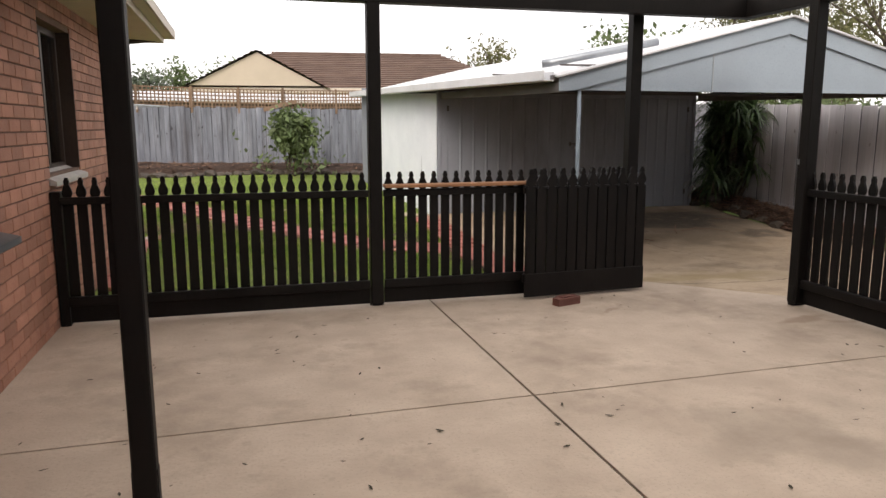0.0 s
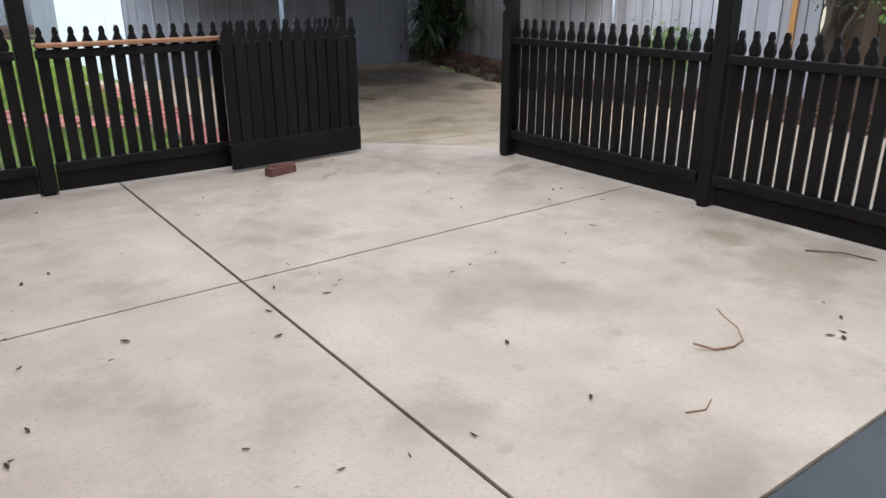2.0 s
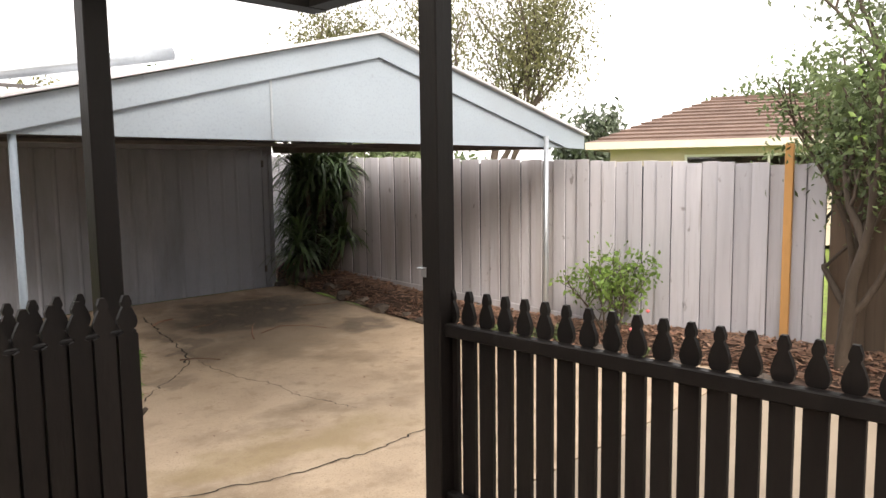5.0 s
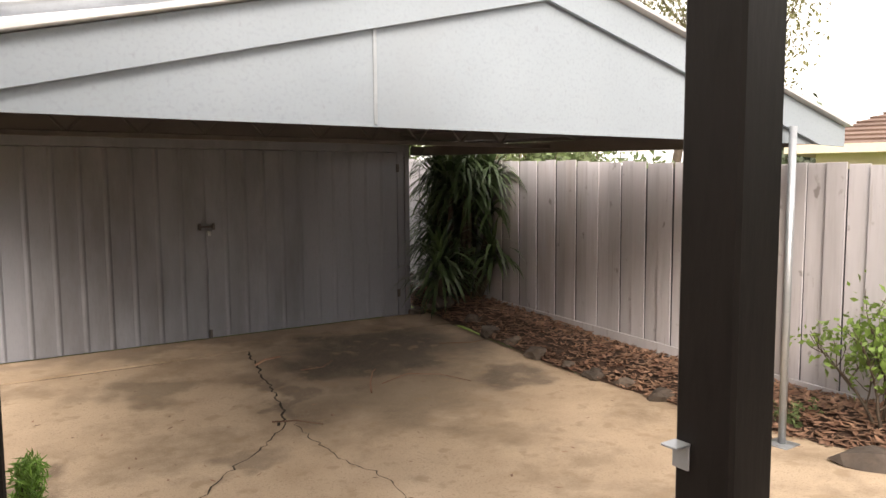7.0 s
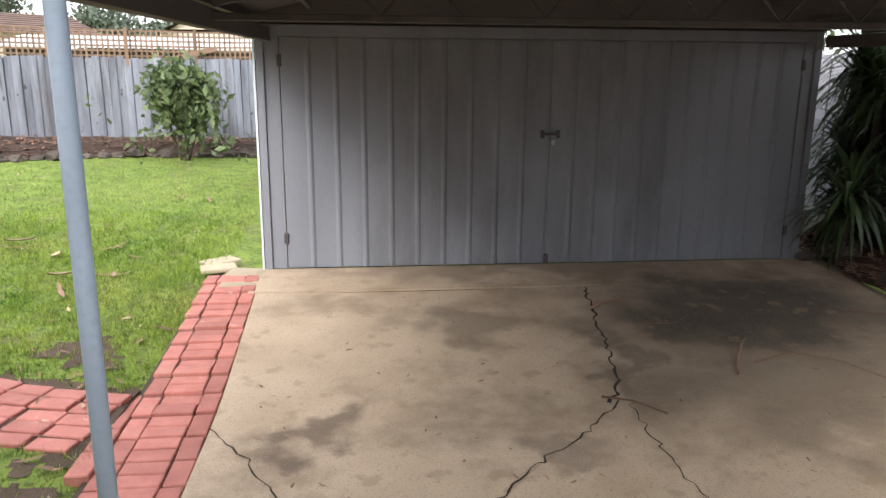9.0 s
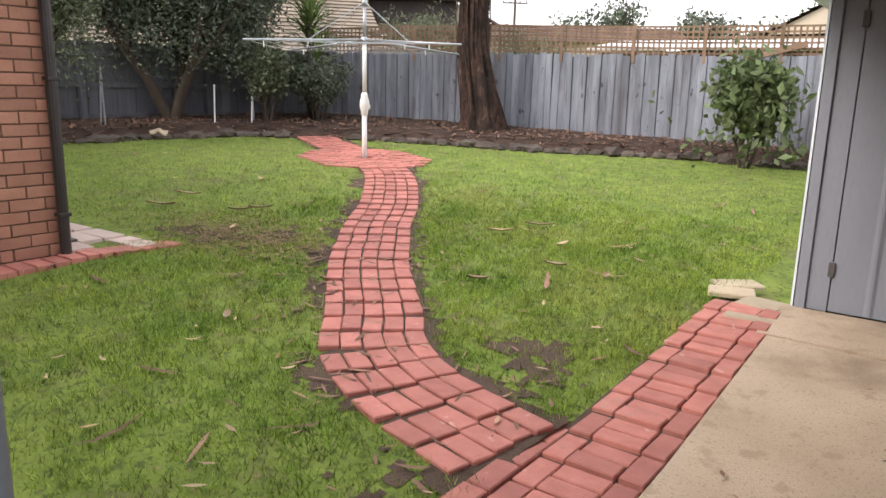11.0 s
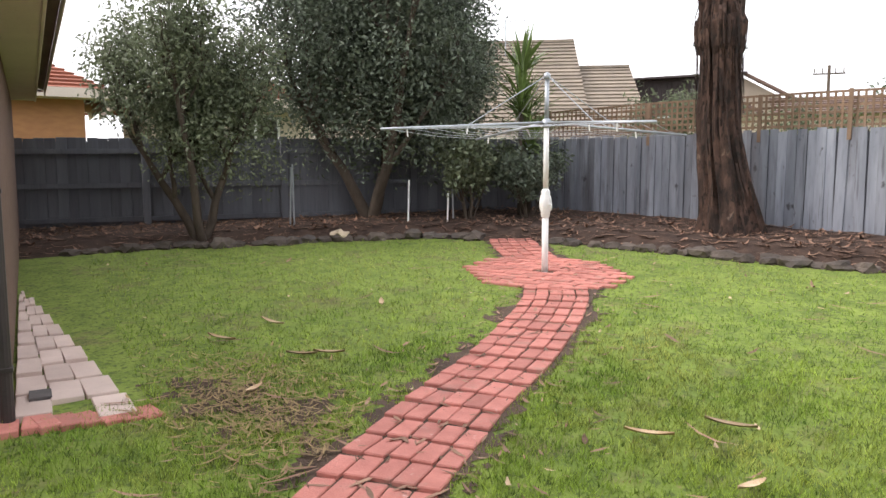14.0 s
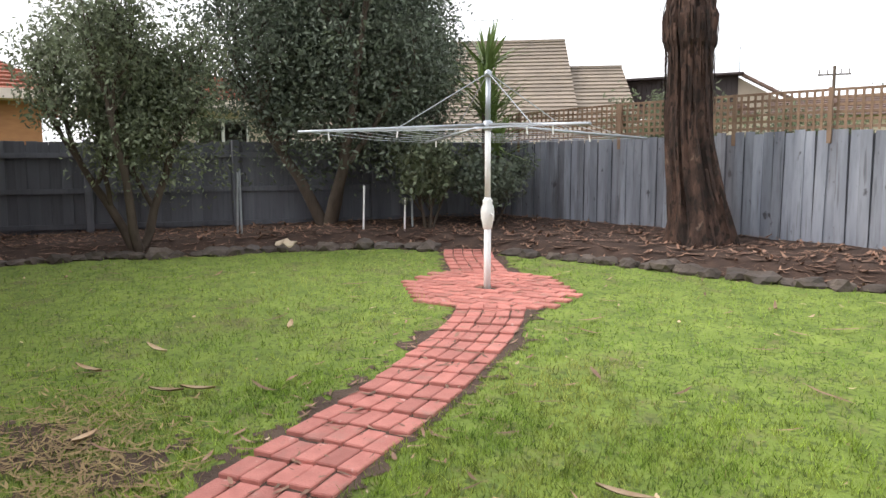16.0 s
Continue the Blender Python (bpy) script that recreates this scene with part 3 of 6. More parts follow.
hmake(g, "downpipe", M["pipe"], smooth=False)


def tiled_slope(g, a, b, c, d, rows, lift=0.03):
    """Lapped courses between the eave a-b and the ridge d-c."""
    a, b, c, d = (Vector(p) for p in (a, b, c, d))
    nrm = (b - a).cross(d - a).normalized()
    if nrm.z < 0:
        nrm = -nrm
    for i in range(rows):
        t0, t1 = i / rows, (i + 1.12) / rows
        p, q = a.lerp(d, t0), b.lerp(c, t0)
        r, s = b.lerp(c, min(t1, 1)), a.lerp(d, min(t1, 1))
        g.poly([p + nrm * lift, q + nrm * lift, r, s, p, q], [(0, 1, 2, 3), (4, 5, 1, 0)])


g = Geo()
tiled_slope(g, (HX + 0.6, y0, 2.58), (HX + 0.6, HY + 0.4, 2.58), (HX - 3.6, HY - 3.4, 4.2), (HX - 3.6, y0, 4.2), 14)
tiled_slope(g, (HX + 0.6, HY + 0.4, 2.58), (HX - 8, HY + 0.4, 2.58), (HX - 3.6, HY - 3.4, 4.2), (HX - 3.6, HY - 3.4, 4.2), 14)
tiled_slope(g, (HX - 8, y0, 2.58), (HX - 8, HY + 0.4, 2.58), (HX - 3.6, HY - 3.4, 4.2), (HX - 3.6, y0, 4.2), 14)
hmake(g, "roof", M["tile_brown"])
# wall vent
vy, vz = 7.255, 0.105
g = Geo().span(HX + 0.0, HX + 0.012, vy - 0.115, vy + 0.115, vz, vz + 0.012, 0.001).span(HX, HX + 0.012, vy - 0.115, vy + 0.115, vz + 0.15, vz + 0.162, 0.001)
g.span(HX - 0.012, HX - 0.008, vy - 0.115, vy + 0.115, vz, vz + 0.162, 0.001)
for i in range(13):
    yy = vy - 0.115 + 0.23 * i / 12
    g.span(HX - 0.004, HX + 0.010, yy - 0.003, yy + 0.003, vz, vz + 0.162, 0.001)
for i in range(1, 9):
    zz = vz + 0.162 * i / 9
    g.span(HX - 0.004, HX + 0.008, vy - 0.115, vy + 0.115, zz - 0.003, zz + 0.003, 0.001)
hmake(g, "vent", M["dark"])

# ------------------------------------------------------------------ pergola
pergola = root("pergola", (0, 0, 0), label="black timber pergola with a dark flat roof", category="pergola")
g = Geo().span(-2.0, 3.79, 4.37, 4.49, 2.41, 2.57).span(3.66, 3.78, -5.5, 4.36, 2.41, 2.57).span(-1.2, -1.05, -5.5, 4.36, 2.43, 2.57)
for i in range(9):
    yy = 3.5 - i * 1.05
    g.span(-1.9, 3.65, yy - 0.025, yy + 0.025, 2.46, 2.58)
g.make("beam", M["black"], pergola)
g = Geo()
for i in range(60):
    x = -1.95 + i * 0.1
    g.poly([(x, -5.6, 2.585), (x + 0.05, -5.6, 2.605), (x + 0.1, -5.6, 2.585), (x, 4.62, 2.585), (x + 0.05, 4.62, 2.605), (x + 0.1, 4.62, 2.585)], [(0, 1, 4, 3), (1, 2, 5, 4)])
g.make("roof", M["poly"], pergola)


def post(x, y, w, z0, z1):
    g = Geo().cbox((w, w, z1 - z0), (x, y, (z0 + z1) / 2), 0.006)
    g.span(x - w / 2 - 0.004, x - w / 2, y - 0.03, y + 0.03, -0.0, 0.16, 0.001).span(x + w / 2, x + w / 2 + 0.004, y - 0.03, y + 0.03, -0.0, 0.16, 0.001)
    g.span(x - w / 2 + 0.01, x + w / 2 - 0.01, y - 0.03, y + 0.03, 0.0, z0 + 0.002, 0.001)
    return g.make("post", M["black"], pergola)


for x, y in ((-1.12, 1.44), (0.325, 4.43), (2.715, 4.60), (3.665, 3.495), (3.72, 1.60), (3.72, -0.5), (3.72, -2.6)):
    post(x, y, 0.09 if x < -1 else 0.102, 0.02, 2.45)

# ------------------------------------------------------------------ picket fences
half = [(0.0355, 0.0), (0.0355, 0.885), (0.016, 0.895), (0.016, 0.903), (0.030, 0.914), (0.0355, 0.936), (0.033, 0.955), (0.022, 0.985), (0.014, 1.002), (0.0185, 1.010), (0.0185, 1.023), (0.009, 1.05)]
outline = half + [(-x, z) for x, z in reversed(half)]
picket_me = Geo().prism(outline, 0.02, Matrix()).data("picket", M["black"])


def fence_panel(label, a, b, side, wide=1.0, plinth=True, tall=1.0, bottom=0.05):
    """Pickets from a to b with rails on the given side (+1: to the left of a-b)."""
    a, b = Vector((*a, 0)), Vector((*b, 0))
    d = (b - a).normalized()
    nrm = Vector((-d.y, d.x, 0)) * side
    length = (b - a).length
    top = root("picket_fence", (a + b) / 2, label=label, category="fence", group="black picket fence panels")
    inv = Matrix.Translation(-(a + b) / 2)
    k = round(length / 0.0945)
    for i in range(k):
        p = a + d * (length * (i + 0.5) / k)
        m = Matrix((d, Vector((-d.y, d.x, 0)), Vector((0, 0, 1)))).transposed().to_4x4()
        m.translation = p - (a + b) / 2 + Vector((0, 0, bottom))
        piece("picket", picket_me, m @ Matrix.Diagonal((wide, 1, tall, 1)), top)
    off = nrm * 0.034
    for z, h in ((0.932, 0.055), (0.185, 0.07)):
        ob = Geo().beam(a + off + Vector((0, 0, z)), b + off + Vector((0, 0, z)), 0.045, h, 0.005).make("rail", M["black"], top)
        ob.matrix_basis = inv
    if plinth:
        o2 = nrm * 0.014
        ob = Geo().beam(a + o2 + Vector((0, 0, 0.09)), b + o2 + Vector((0, 0, 0.09)), 0.006, 0.14, 0.001).make("plinth", M["black"], top)
        ob.matrix_basis = inv
    return top


fence_panel("black painted picket fence panel beside the brick house", (-1.99, 4.43), (0.265, 4.43), -1)
fence_panel("black painted picket fence panel under a raw timber shelf", (0.385, 4.43), (1.63, 4.43), -1)
fence_panel("black painted fixed picket panel behind the open gate", (1.70, 4.52), (2.64, 4.60), -1, wide=1.12, plinth=False)
for y1, y2 in ((3.50, 1.66), (1.54, -0.44), (-0.56, -2.54), (-2.66, -4.6)):
    fence_panel("black painted picket fence panel between square posts", (3.70 if y1 > 3 else 3.72, y1), (3.72, y2), -1)
wp = Geo().cbox((0.07, 0.09, 1.0), (-2.018, 4.43, 0.5), 0.004).make("fence_post", M["black"])
tagged(wp, "black timber fence post against the brick wall", "post")
GA, GB = (1.56, 4.26), (2.735, 4.35)
gate = fence_panel("black painted picket gate standing open", GA, GB, 1, wide=1.2, plinth=False, bottom=0.06)
gate.name = "picket_gate"
tagged(gate, category="gate")
gd = Vector((GB[0] - GA[0], GB[1] - GA[1], 0))
gc = Vector(((GA[0] + GB[0]) / 2, (GA[1] + GB[1]) / 2, 0))
ob = Geo().beam(gc - gd * 0.5 + Vector((0, -0.006, 0.125)), gc + gd * 0.5 + Vector((0, -0.006, 0.125)), 0.026, 0.2, 0.004).make("kickboard", M["black"], gate)
ob.matrix_basis = Matrix.Translation(-gc)
tagged(Geo().span(0.39, 1.68, 4.33, 4.455, 0.975, 1.003, 0.006).make("timber_shelf", M["timber"]), "raw reddish timber board laid along the fence rail", "shelf")
g = Geo().cbox((0.034, 0.03, 0.004), (3.598, 3.53, 1.195), 0.001).cbox((0.004, 0.03, 0.04), (3.611, 3.53, 1.175), 0.001)
g.make("bracket", M["gal"], pergola)
g = Geo().prism([(-0.125, -0.06), (0.11, -0.06), (0.125, -0.045), (0.125, 0.05), (0.06, 0.06), (-0.06, 0.062), (-0.075, 0.03), (-0.125, 0.02)], 0.06, Matrix.Translation((0, 0, 0.03)) @ Matrix.Rotation(0.3, 4, "Z") @ Matrix.Rotation(-math.pi / 2, 4, "X"))
g.cbox((0.14, 0.06, 0.012), (0.01, -0.002, 0.062), 0.004, Matrix.Rotation(0.3, 4, "Z"))
lb = g.make("brick", M["looseb"])
lb.location = (1.85, 4.05, 0.0)
tagged(lb, "broken maroon brick lying on the patio by the gate", "brick")

# ------------------------------------------------------------------ carport and shed
GY, EZ, RX, RZ = 5.53, 1.82, 5.10, 2.62
LX, RXE = 2.40, 7.79
SY, BY = 10.18, 15.2
BLX, BRX, BRZ = 1.95, 7.1, 2.75
carport = root("carport", (5.1, 7.5, 0), label="pale blue gabled carport with a white sheet roof and shed behind", category="carport")
cinv = Matrix.Translation((-5.1, -7.5, 0))


def cmake(g, name, m, smooth=False):
    ob = g.make(name, m, carport, smooth)
    ob.matrix_basis = cinv
    return ob


g = Geo()
g.prism([(LX + 0.06, EZ), (RXE - 0.06, EZ), (RXE - 0.06, EZ + 0.06), (RX, RZ - 0.03), (LX + 0.06, EZ + 0.06)], 0.012, Matrix.Translation((0, GY + 0.006, 0)))
cmake(g, "gable_panel", M["blue"])
cmake(Geo().span(4.17, 4.186, GY - 0.006, GY - 0.001, EZ + 0.01, 2.3, 0.001), "seam", M["gal"])
g = Geo()
for s, ex in ((-1, LX), (1, RXE)):
    o = [(ex, EZ - 0.01), (ex - s * (0.16 if s < 0 else 0.30), EZ - 0.003), (RX, RZ - 0.175), (RX, RZ - 0.005), (ex, EZ + 0.12)]
    g.prism(o, 0.02, Matrix.Translation((0, GY - 0.02, 0)))
cmake(g, "bargeboard", M["blue"])
g = Geo()
for s, ex in ((-1, LX - 0.02), (1, RXE + 0.02)):
    g.beam((ex, GY - 0.03, EZ + 0.133), (RX, GY - 0.03, RZ + 0.009), 0.09, 0.022, 0.003)
cmake(g, "barge_cap", M["roofmetal"])


def roof_sheet(g, side, ex, drop=0.0):
    n_ = 110
    for i in range(n_):
        pts = []
        for k in range(3):
            t = (i + k / 2) / n_
            yy = GY - 0.02 + (BY + 0.2 - GY) * t
            sh = (yy - GY) / (BY - GY)
            lift = 0.012 if k == 1 else 0
            e = (ex + (BLX - 0.1 - LX) * sh if side < 0 else ex + (BRX - RXE) * sh, yy, EZ + 0.135 + (0.215 * sh) + lift - drop)
            r = (RX - 0.55 * sh, yy, RZ + 0.012 + 0.158 * sh + lift - drop)
            pts += [e, r]
        g.poly(pts, [(0, 1, 3, 2), (2, 3, 5, 4)])


g = Geo()
roof_sheet(g, -1, LX)
roof_sheet(g, 1, RXE)
cmake(g, "roof", M["roofmetal"])
# added dark sheet just below the roof, standing in for the shade there
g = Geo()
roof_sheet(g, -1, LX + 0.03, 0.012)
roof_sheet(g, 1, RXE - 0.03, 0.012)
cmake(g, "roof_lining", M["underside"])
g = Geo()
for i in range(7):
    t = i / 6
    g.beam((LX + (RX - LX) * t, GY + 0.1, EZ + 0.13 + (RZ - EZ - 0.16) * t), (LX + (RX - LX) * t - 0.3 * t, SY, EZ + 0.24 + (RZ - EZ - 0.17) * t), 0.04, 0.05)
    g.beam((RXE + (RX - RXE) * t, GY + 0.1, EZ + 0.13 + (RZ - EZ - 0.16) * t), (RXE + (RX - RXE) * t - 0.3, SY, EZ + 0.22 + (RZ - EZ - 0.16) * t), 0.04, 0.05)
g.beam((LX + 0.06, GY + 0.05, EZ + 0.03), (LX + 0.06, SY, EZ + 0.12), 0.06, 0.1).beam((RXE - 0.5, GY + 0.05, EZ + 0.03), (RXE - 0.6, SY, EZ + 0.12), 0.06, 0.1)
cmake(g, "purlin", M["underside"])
g = Geo()
for yy in (5.72, 7.85):
    up = 0.0 if yy < 6 else 0.04
    g.beam((LX + 0.1, yy, EZ + 0.04 + up), (RXE - 0.15, yy, EZ + 0.04 + up), 0.035, 0.035).beam((LX + 0.1, yy, EZ + 0.10 + up), (RX, yy, RZ - 0.1 + up), 0.035, 0.035).beam((RXE - 0.15, yy, EZ + 0.10 + up), (RX, yy, RZ - 0.1 + up), 0.035, 0.035)
    for i in range(9):
        xa = LX + 0.9 + i * 0.42
        za = EZ + 0.05 + up
        for xb in (xa - 0.2, xa + 0.2):
            zb = min(EZ + 0.12 + (RZ - EZ - 0.22) * (xb - LX) / (RX - LX), EZ + 0.12 + (RZ - EZ - 0.22) * (RXE - xb) / (RXE - RX), EZ + 0.27) + up
            if zb > za + 0.04:
                g.beam((xa, yy, za), (xb, yy, zb), 0.016, 0.016, 0.002)
    g.beam((LX + 0.1, yy, EZ + 0.265 + up), (RXE - 0.2, yy, EZ + 0.265 + up), 0.02, 0.02)
cmake(g, "truss", M["steel"])
g = Geo().tube([(2.645, 5.555, -0.13), (2.645, 5.555, EZ + 0.1)], 0.0205, 16)
cmake(g, "post", M["bluepost"], True)
g = Geo().tube([(7.07, 5.44, -0.13), (7.07, 5.44, EZ + 0.1)], 0.024, 14)
g.cbox((0.16, 0.16, 0.012), (7.07, 5.44, -0.112), 0.003)
cmake(g, "post", M["gal"], True)
# gutter along the house side and the pipe on the roof edge
g = Geo()
g.beam((LX - 0.06, GY + 0.1, EZ + 0.10), (BLX - 0.2, BY + 0.1, EZ + 0.30), 0.11, 0.012).beam((LX - 0.115, GY + 0.1, EZ + 0.15), (BLX - 0.255, BY + 0.1, EZ + 0.35), 0.012, 0.10).beam((LX - 0.01, GY + 0.1, EZ + 0.14), (BLX - 0.15, BY + 0.1, EZ + 0.34), 0.012, 0.10)
cmake(g, "gutter", M["roofmetal"])
g = Geo().tube([(2.36, 5.86, 2.10), (2.46, 5.80, 2.115), (3.2, 5.72, 2.26), (3.6, 5.70, 2.34)], 0.04, 12)
cmake(g, "roof_pipe", M["gal"], True)

# shed front: frame, two sheet doors with ribs
g = Geo().span(2.37, 2.43, SY - 0.02, SY + 0.05, 0.02, 2.02).span(7.07, 7.13, SY - 0.02, SY + 0.05, 0.02, 2.02).span(2.43, 7.07, SY - 0.02, SY + 0.04, 1.93, 2.02)
g.span(2.43, 2.55, SY, SY + 0.03, 0.03, 1.93).span(6.98, 7.07, SY, SY + 0.03, 0.03, 1.93)
g.span(4.72, 4.82, SY + 0.014, SY + 0.03, 0.03, 1.93)
cmake(g, "shed_frame", M["shed"])


def rib_panel(x0, x1, ribs):
    g = Geo().span(x0 + 0.006, x1 - 0.006, SY + 0.004, SY + 0.012, 0.035, 1.925, 0.002)
    w = (x1 - x0) / ribs
    for i in range(1, ribs):
        x = x0 + i * w
        g.poly([(x - 0.028, SY + 0.0045, 0.04), (x - 0.007, SY - 0.008, 0.04), (x + 0.007, SY - 0.008, 0.04), (x + 0.028, SY + 0.0045, 0.04),
                (x - 0.028, SY + 0.0045, 1.92), (x - 0.007, SY - 0.008, 1.92), (x + 0.007, SY - 0.008, 1.92), (x + 0.028, SY + 0.0045, 1.92)], [(0, 1, 5, 4), (1, 2, 6, 5), (2, 3, 7, 6), (0, 3, 2, 1), (4, 5, 6, 7)])
    return cmake(g, "shed_door", M["shed"])


rib_panel(2.55, 4.765, 10)
rib_panel(4.775, 6.98, 11)
cmake(Geo().span(4.70, 4.85, SY - 0.03, SY - 0.012, 1.15, 1.168), "bolt", M["steel"])
for xx in (4.70, 4.835):
    cmake(Geo().span(xx, xx + 0.022, SY - 0.034, SY, 1.125, 1.19), "latch_plate", M["steel"])
cmake(Geo().span(4.785, 4.815, SY - 0.045, SY - 0.02, 1.07, 1.12, 0.006), "padlock", M["gal"])
for xx in (2.55, 6.98):
    for zz in (0.25, 1.7):
        cmake(Geo().span(xx - 0.018, xx + 0.018, SY - 0.014, SY, zz, zz + 0.09), "hinge", M["steel"])
cmake(Geo().span(4.765, 4.80, SY - 0.03, SY, 0.04, 0.12), "drop_bolt", M["steel"])
# shed gable takes the same shade-darkened colour as the roof's underside
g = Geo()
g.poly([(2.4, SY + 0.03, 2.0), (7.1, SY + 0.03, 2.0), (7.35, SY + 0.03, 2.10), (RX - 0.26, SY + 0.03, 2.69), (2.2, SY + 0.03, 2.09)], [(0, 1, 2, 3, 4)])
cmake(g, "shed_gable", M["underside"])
# shed sides and back
g = Geo()
def side_wall(g, a, b, z0, z1a, z1b, ribs, out):
    a, b = Vector((*a, 0)), Vector((*b, 0))
    nrm = Vector((b.y - a.y, a.x - b.x, 0)).normalized() * out
    for i in range(ribs):
        for k, (u, v) in enumerate(((0, 0.5), (0.5, 1))):
            p, q = a.lerp(b, (i + u) / ribs), a.lerp(b, (i + v) / ribs)
            o0, o1 = (nrm * 0.0, nrm * 0.018) if k == 0 else (nrm * 0.018, nrm * 0.0)
            h0, h1 = z1a + (z1b - z1a) * (i + u) / ribs, z1a + (z1b - z1a) * (i + v) / ribs
            p, q = p + o0, q + o1
            g.poly([(p.x, p.y, z0), (q.x, q.y, z0), (q.x, q.y, h1), (p.x, p.y, h0)], [(0, 1, 2, 3)])
side_wall(g, (2.36, SY), (BLX + 0.15, BY - 1.6), -0.1, 1.98, 2.12, 46, -1)
cmake(g, "side_wall", M["pale_sheet"])
g = Geo()
side_wall(g, (BLX + 0.15, BY - 1.6), (BLX, BY), -0.1, 2.12, 2.2, 12, -1)
side_wall(g, (BLX, BY), (BRX, BY), 0.2, 2.3, 2.3, 30, -1)
side_wall(g, (7.13, SY), (BRX, BY), -0.1, 2.0, 2.2, 30, 1)
cmake(g, "back_wall", M["shed"])
cmake(Geo().tube([(2.30, 10.95, -0.05), (2.30, 10.95, 0.95), (2.34, 11.0, 1.0)], 0.012, 8), "tap_pipe", M["gal"])

# ------------------------------------------------------------------ timber fences
def paling_fence(label, a, b, zf0, zf1, width, material, rails=True, side=1, lap=0.02, group="", wob=0.006, topw=0.012, plinth=None):
    """Lapped palings between a and b; zf0 and zf1 give the foot and the top along the run."""
    a, b = Vector((*a, 0)), Vector((*b, 0))
    d = (b - a).normalized()
    length = (b - a).length
    nrm = Vector((-d.y, d.x, 0)) * side
    top = root("paling_fence", a, label=label, category="fence")
    k = round(length / width)
    me = Geo().cbox((width, 0.014, 1.0), (0, 0, 0.5), 0.002).data("paling", M[material])
    basis = Matrix((d, nrm, Vector((0, 0, 1)))).transposed().to_4x4()
    for i in range(k):
        t = (i + 0.5) / k
        z0, z1 = zf0(t), zf1(t) + R.uniform(-topw, topw)
        m = basis.copy()
        m.translation = d * (length * t) + nrm * (lap if i % 2 else 0) + nrm * R.uniform(-0.003, 0.003) + Vector((0, 0, z0))
        piece("paling", me, m @ Matrix.Rotation(R.gauss(0, wob) / 1.5, 4, "Y") @ Matrix.Diagonal((R.uniform(0.96, 1.0), 1, z1 - z0, 1)), top)
    g = Geo()
    if plinth:
        g.beam(nrm * 0.03 + Vector((0, 0, zf0(0) - 0.04)), d * length + nrm * 0.03 + Vector((0, 0, zf0(1) - 0.04)), 0.022, 0.2)
    if rails:
        for u in (0.14, 0.5, 0.86):
            pa = Vector((0, 0, zf0(0) + (zf1(0) - zf0(0)) * u)) + nrm * 0.045
            pb = d * length + Vector((0, 0, zf0(1) + (zf1(1) - zf0(1)) * u)) + nrm * 0.045
            g.beam(pa, pb, 0.045, 0.075)
        n_ = max(1, round(length / 2.25))
        for i in range(n_ + 1):
            p = d * (length * i / n_) + nrm * 0.075
            g.cbox((0.1, 0.1, zf1(i / n_) - zf0(i / n_) + 0.05), (p.x, p.y, (zf0(i / n_) + zf1(i / n_)) / 2), 0.004)
    if g.f:
        g.make("rail", M[material], top)
    back = Geo()
    for i in range(8):
        t0, t1 = i / 8, (i + 1) / 8
        p0, p1 = d * (length * t0) - nrm * 0.022, d * (length * t1) - nrm * 0.022
        mid = (zf0((t0 + t1) / 2) + zf1((t0 + t1) / 2)) / 2 - 0.02
        back.beam(p0 + Vector((0, 0, mid)), p1 + Vector((0, 0, mid)), 0.012, zf1(t0) - zf0(t0) - 0.05, 0.001)
    tagged(back.make("back_boards", M["palingshaded"], top), kind="stuff")
    return top


NA, NB = (-7.8, 15.5), (2.9, 18.175)
paling_fence("weathered blue-grey timber paling fence", NA, NB, lambda t: 0.55 - 0.12 * t, lambda t: 1.95 - 0.06 * t, 0.118, "paling", rails=False, side=-1, wob=0.007, topw=0.02)
# west fence faces away from the sun; its shade is in the paling colour
paling_fence("shaded dark grey timber fence with exposed rails", (-7.8, 15.5), (-11.6, 3.62), lambda t: 0.58 - 0.2 * t, lambda t: 1.95 - 0.06 * t, 0.15, "palingshaded", side=1)
paling_fence("pale silvery timber paling fence with plinth board", (8.05, 11.7), (8.05, 3.30), lambda t: 0.20 - 0.30 * t, lambda t: 1.90 - 0.28 * t, 0.152, "palingpale", rails=False, side=-1, wob=0.003, plinth=True)
paling_fence("old brown timber paling fence behind shrubs", (8.1, 3.28), (8.1, -6.0), lambda t: -0.12, lambda t: 1.62, 0.15, "palingbrown", rails=False, side=-1, wob=0.01)
tagged(Geo().span(7.99, 8.02, 3.55, 3.62, -0.15, 1.80, 0.003).make("fence_stake", M["newpine"]), "new orange pine stake against the pale fence", "stake")

# lattice on the back fence
lat = root("lattice", (*NA, 0), label="brown diagonal-free square timber lattice on the fence top", category="lattice")
nd = (Vector((*NB, 0)) - Vector((*NA, 0)))
nlen = nd.length
nd.normalize()
nn = Vector((nd.y, -nd.x, 0))
g = Geo()
for i in range(int(nlen / 0.085)):
    s = 0.05 + i * 0.085
    lift = 0.03 * math.sin(s * 0.6)
    p = nd * s - nn * 0.03
    g.cbox((0.03, 0.008, 0.46), (0, 0, 0), 0.001, Matrix.Translation((p.x, p.y, 2.15 + lift)) @ Matrix.Rotation(math.atan2(nd.y, nd.x), 4, "Z"))
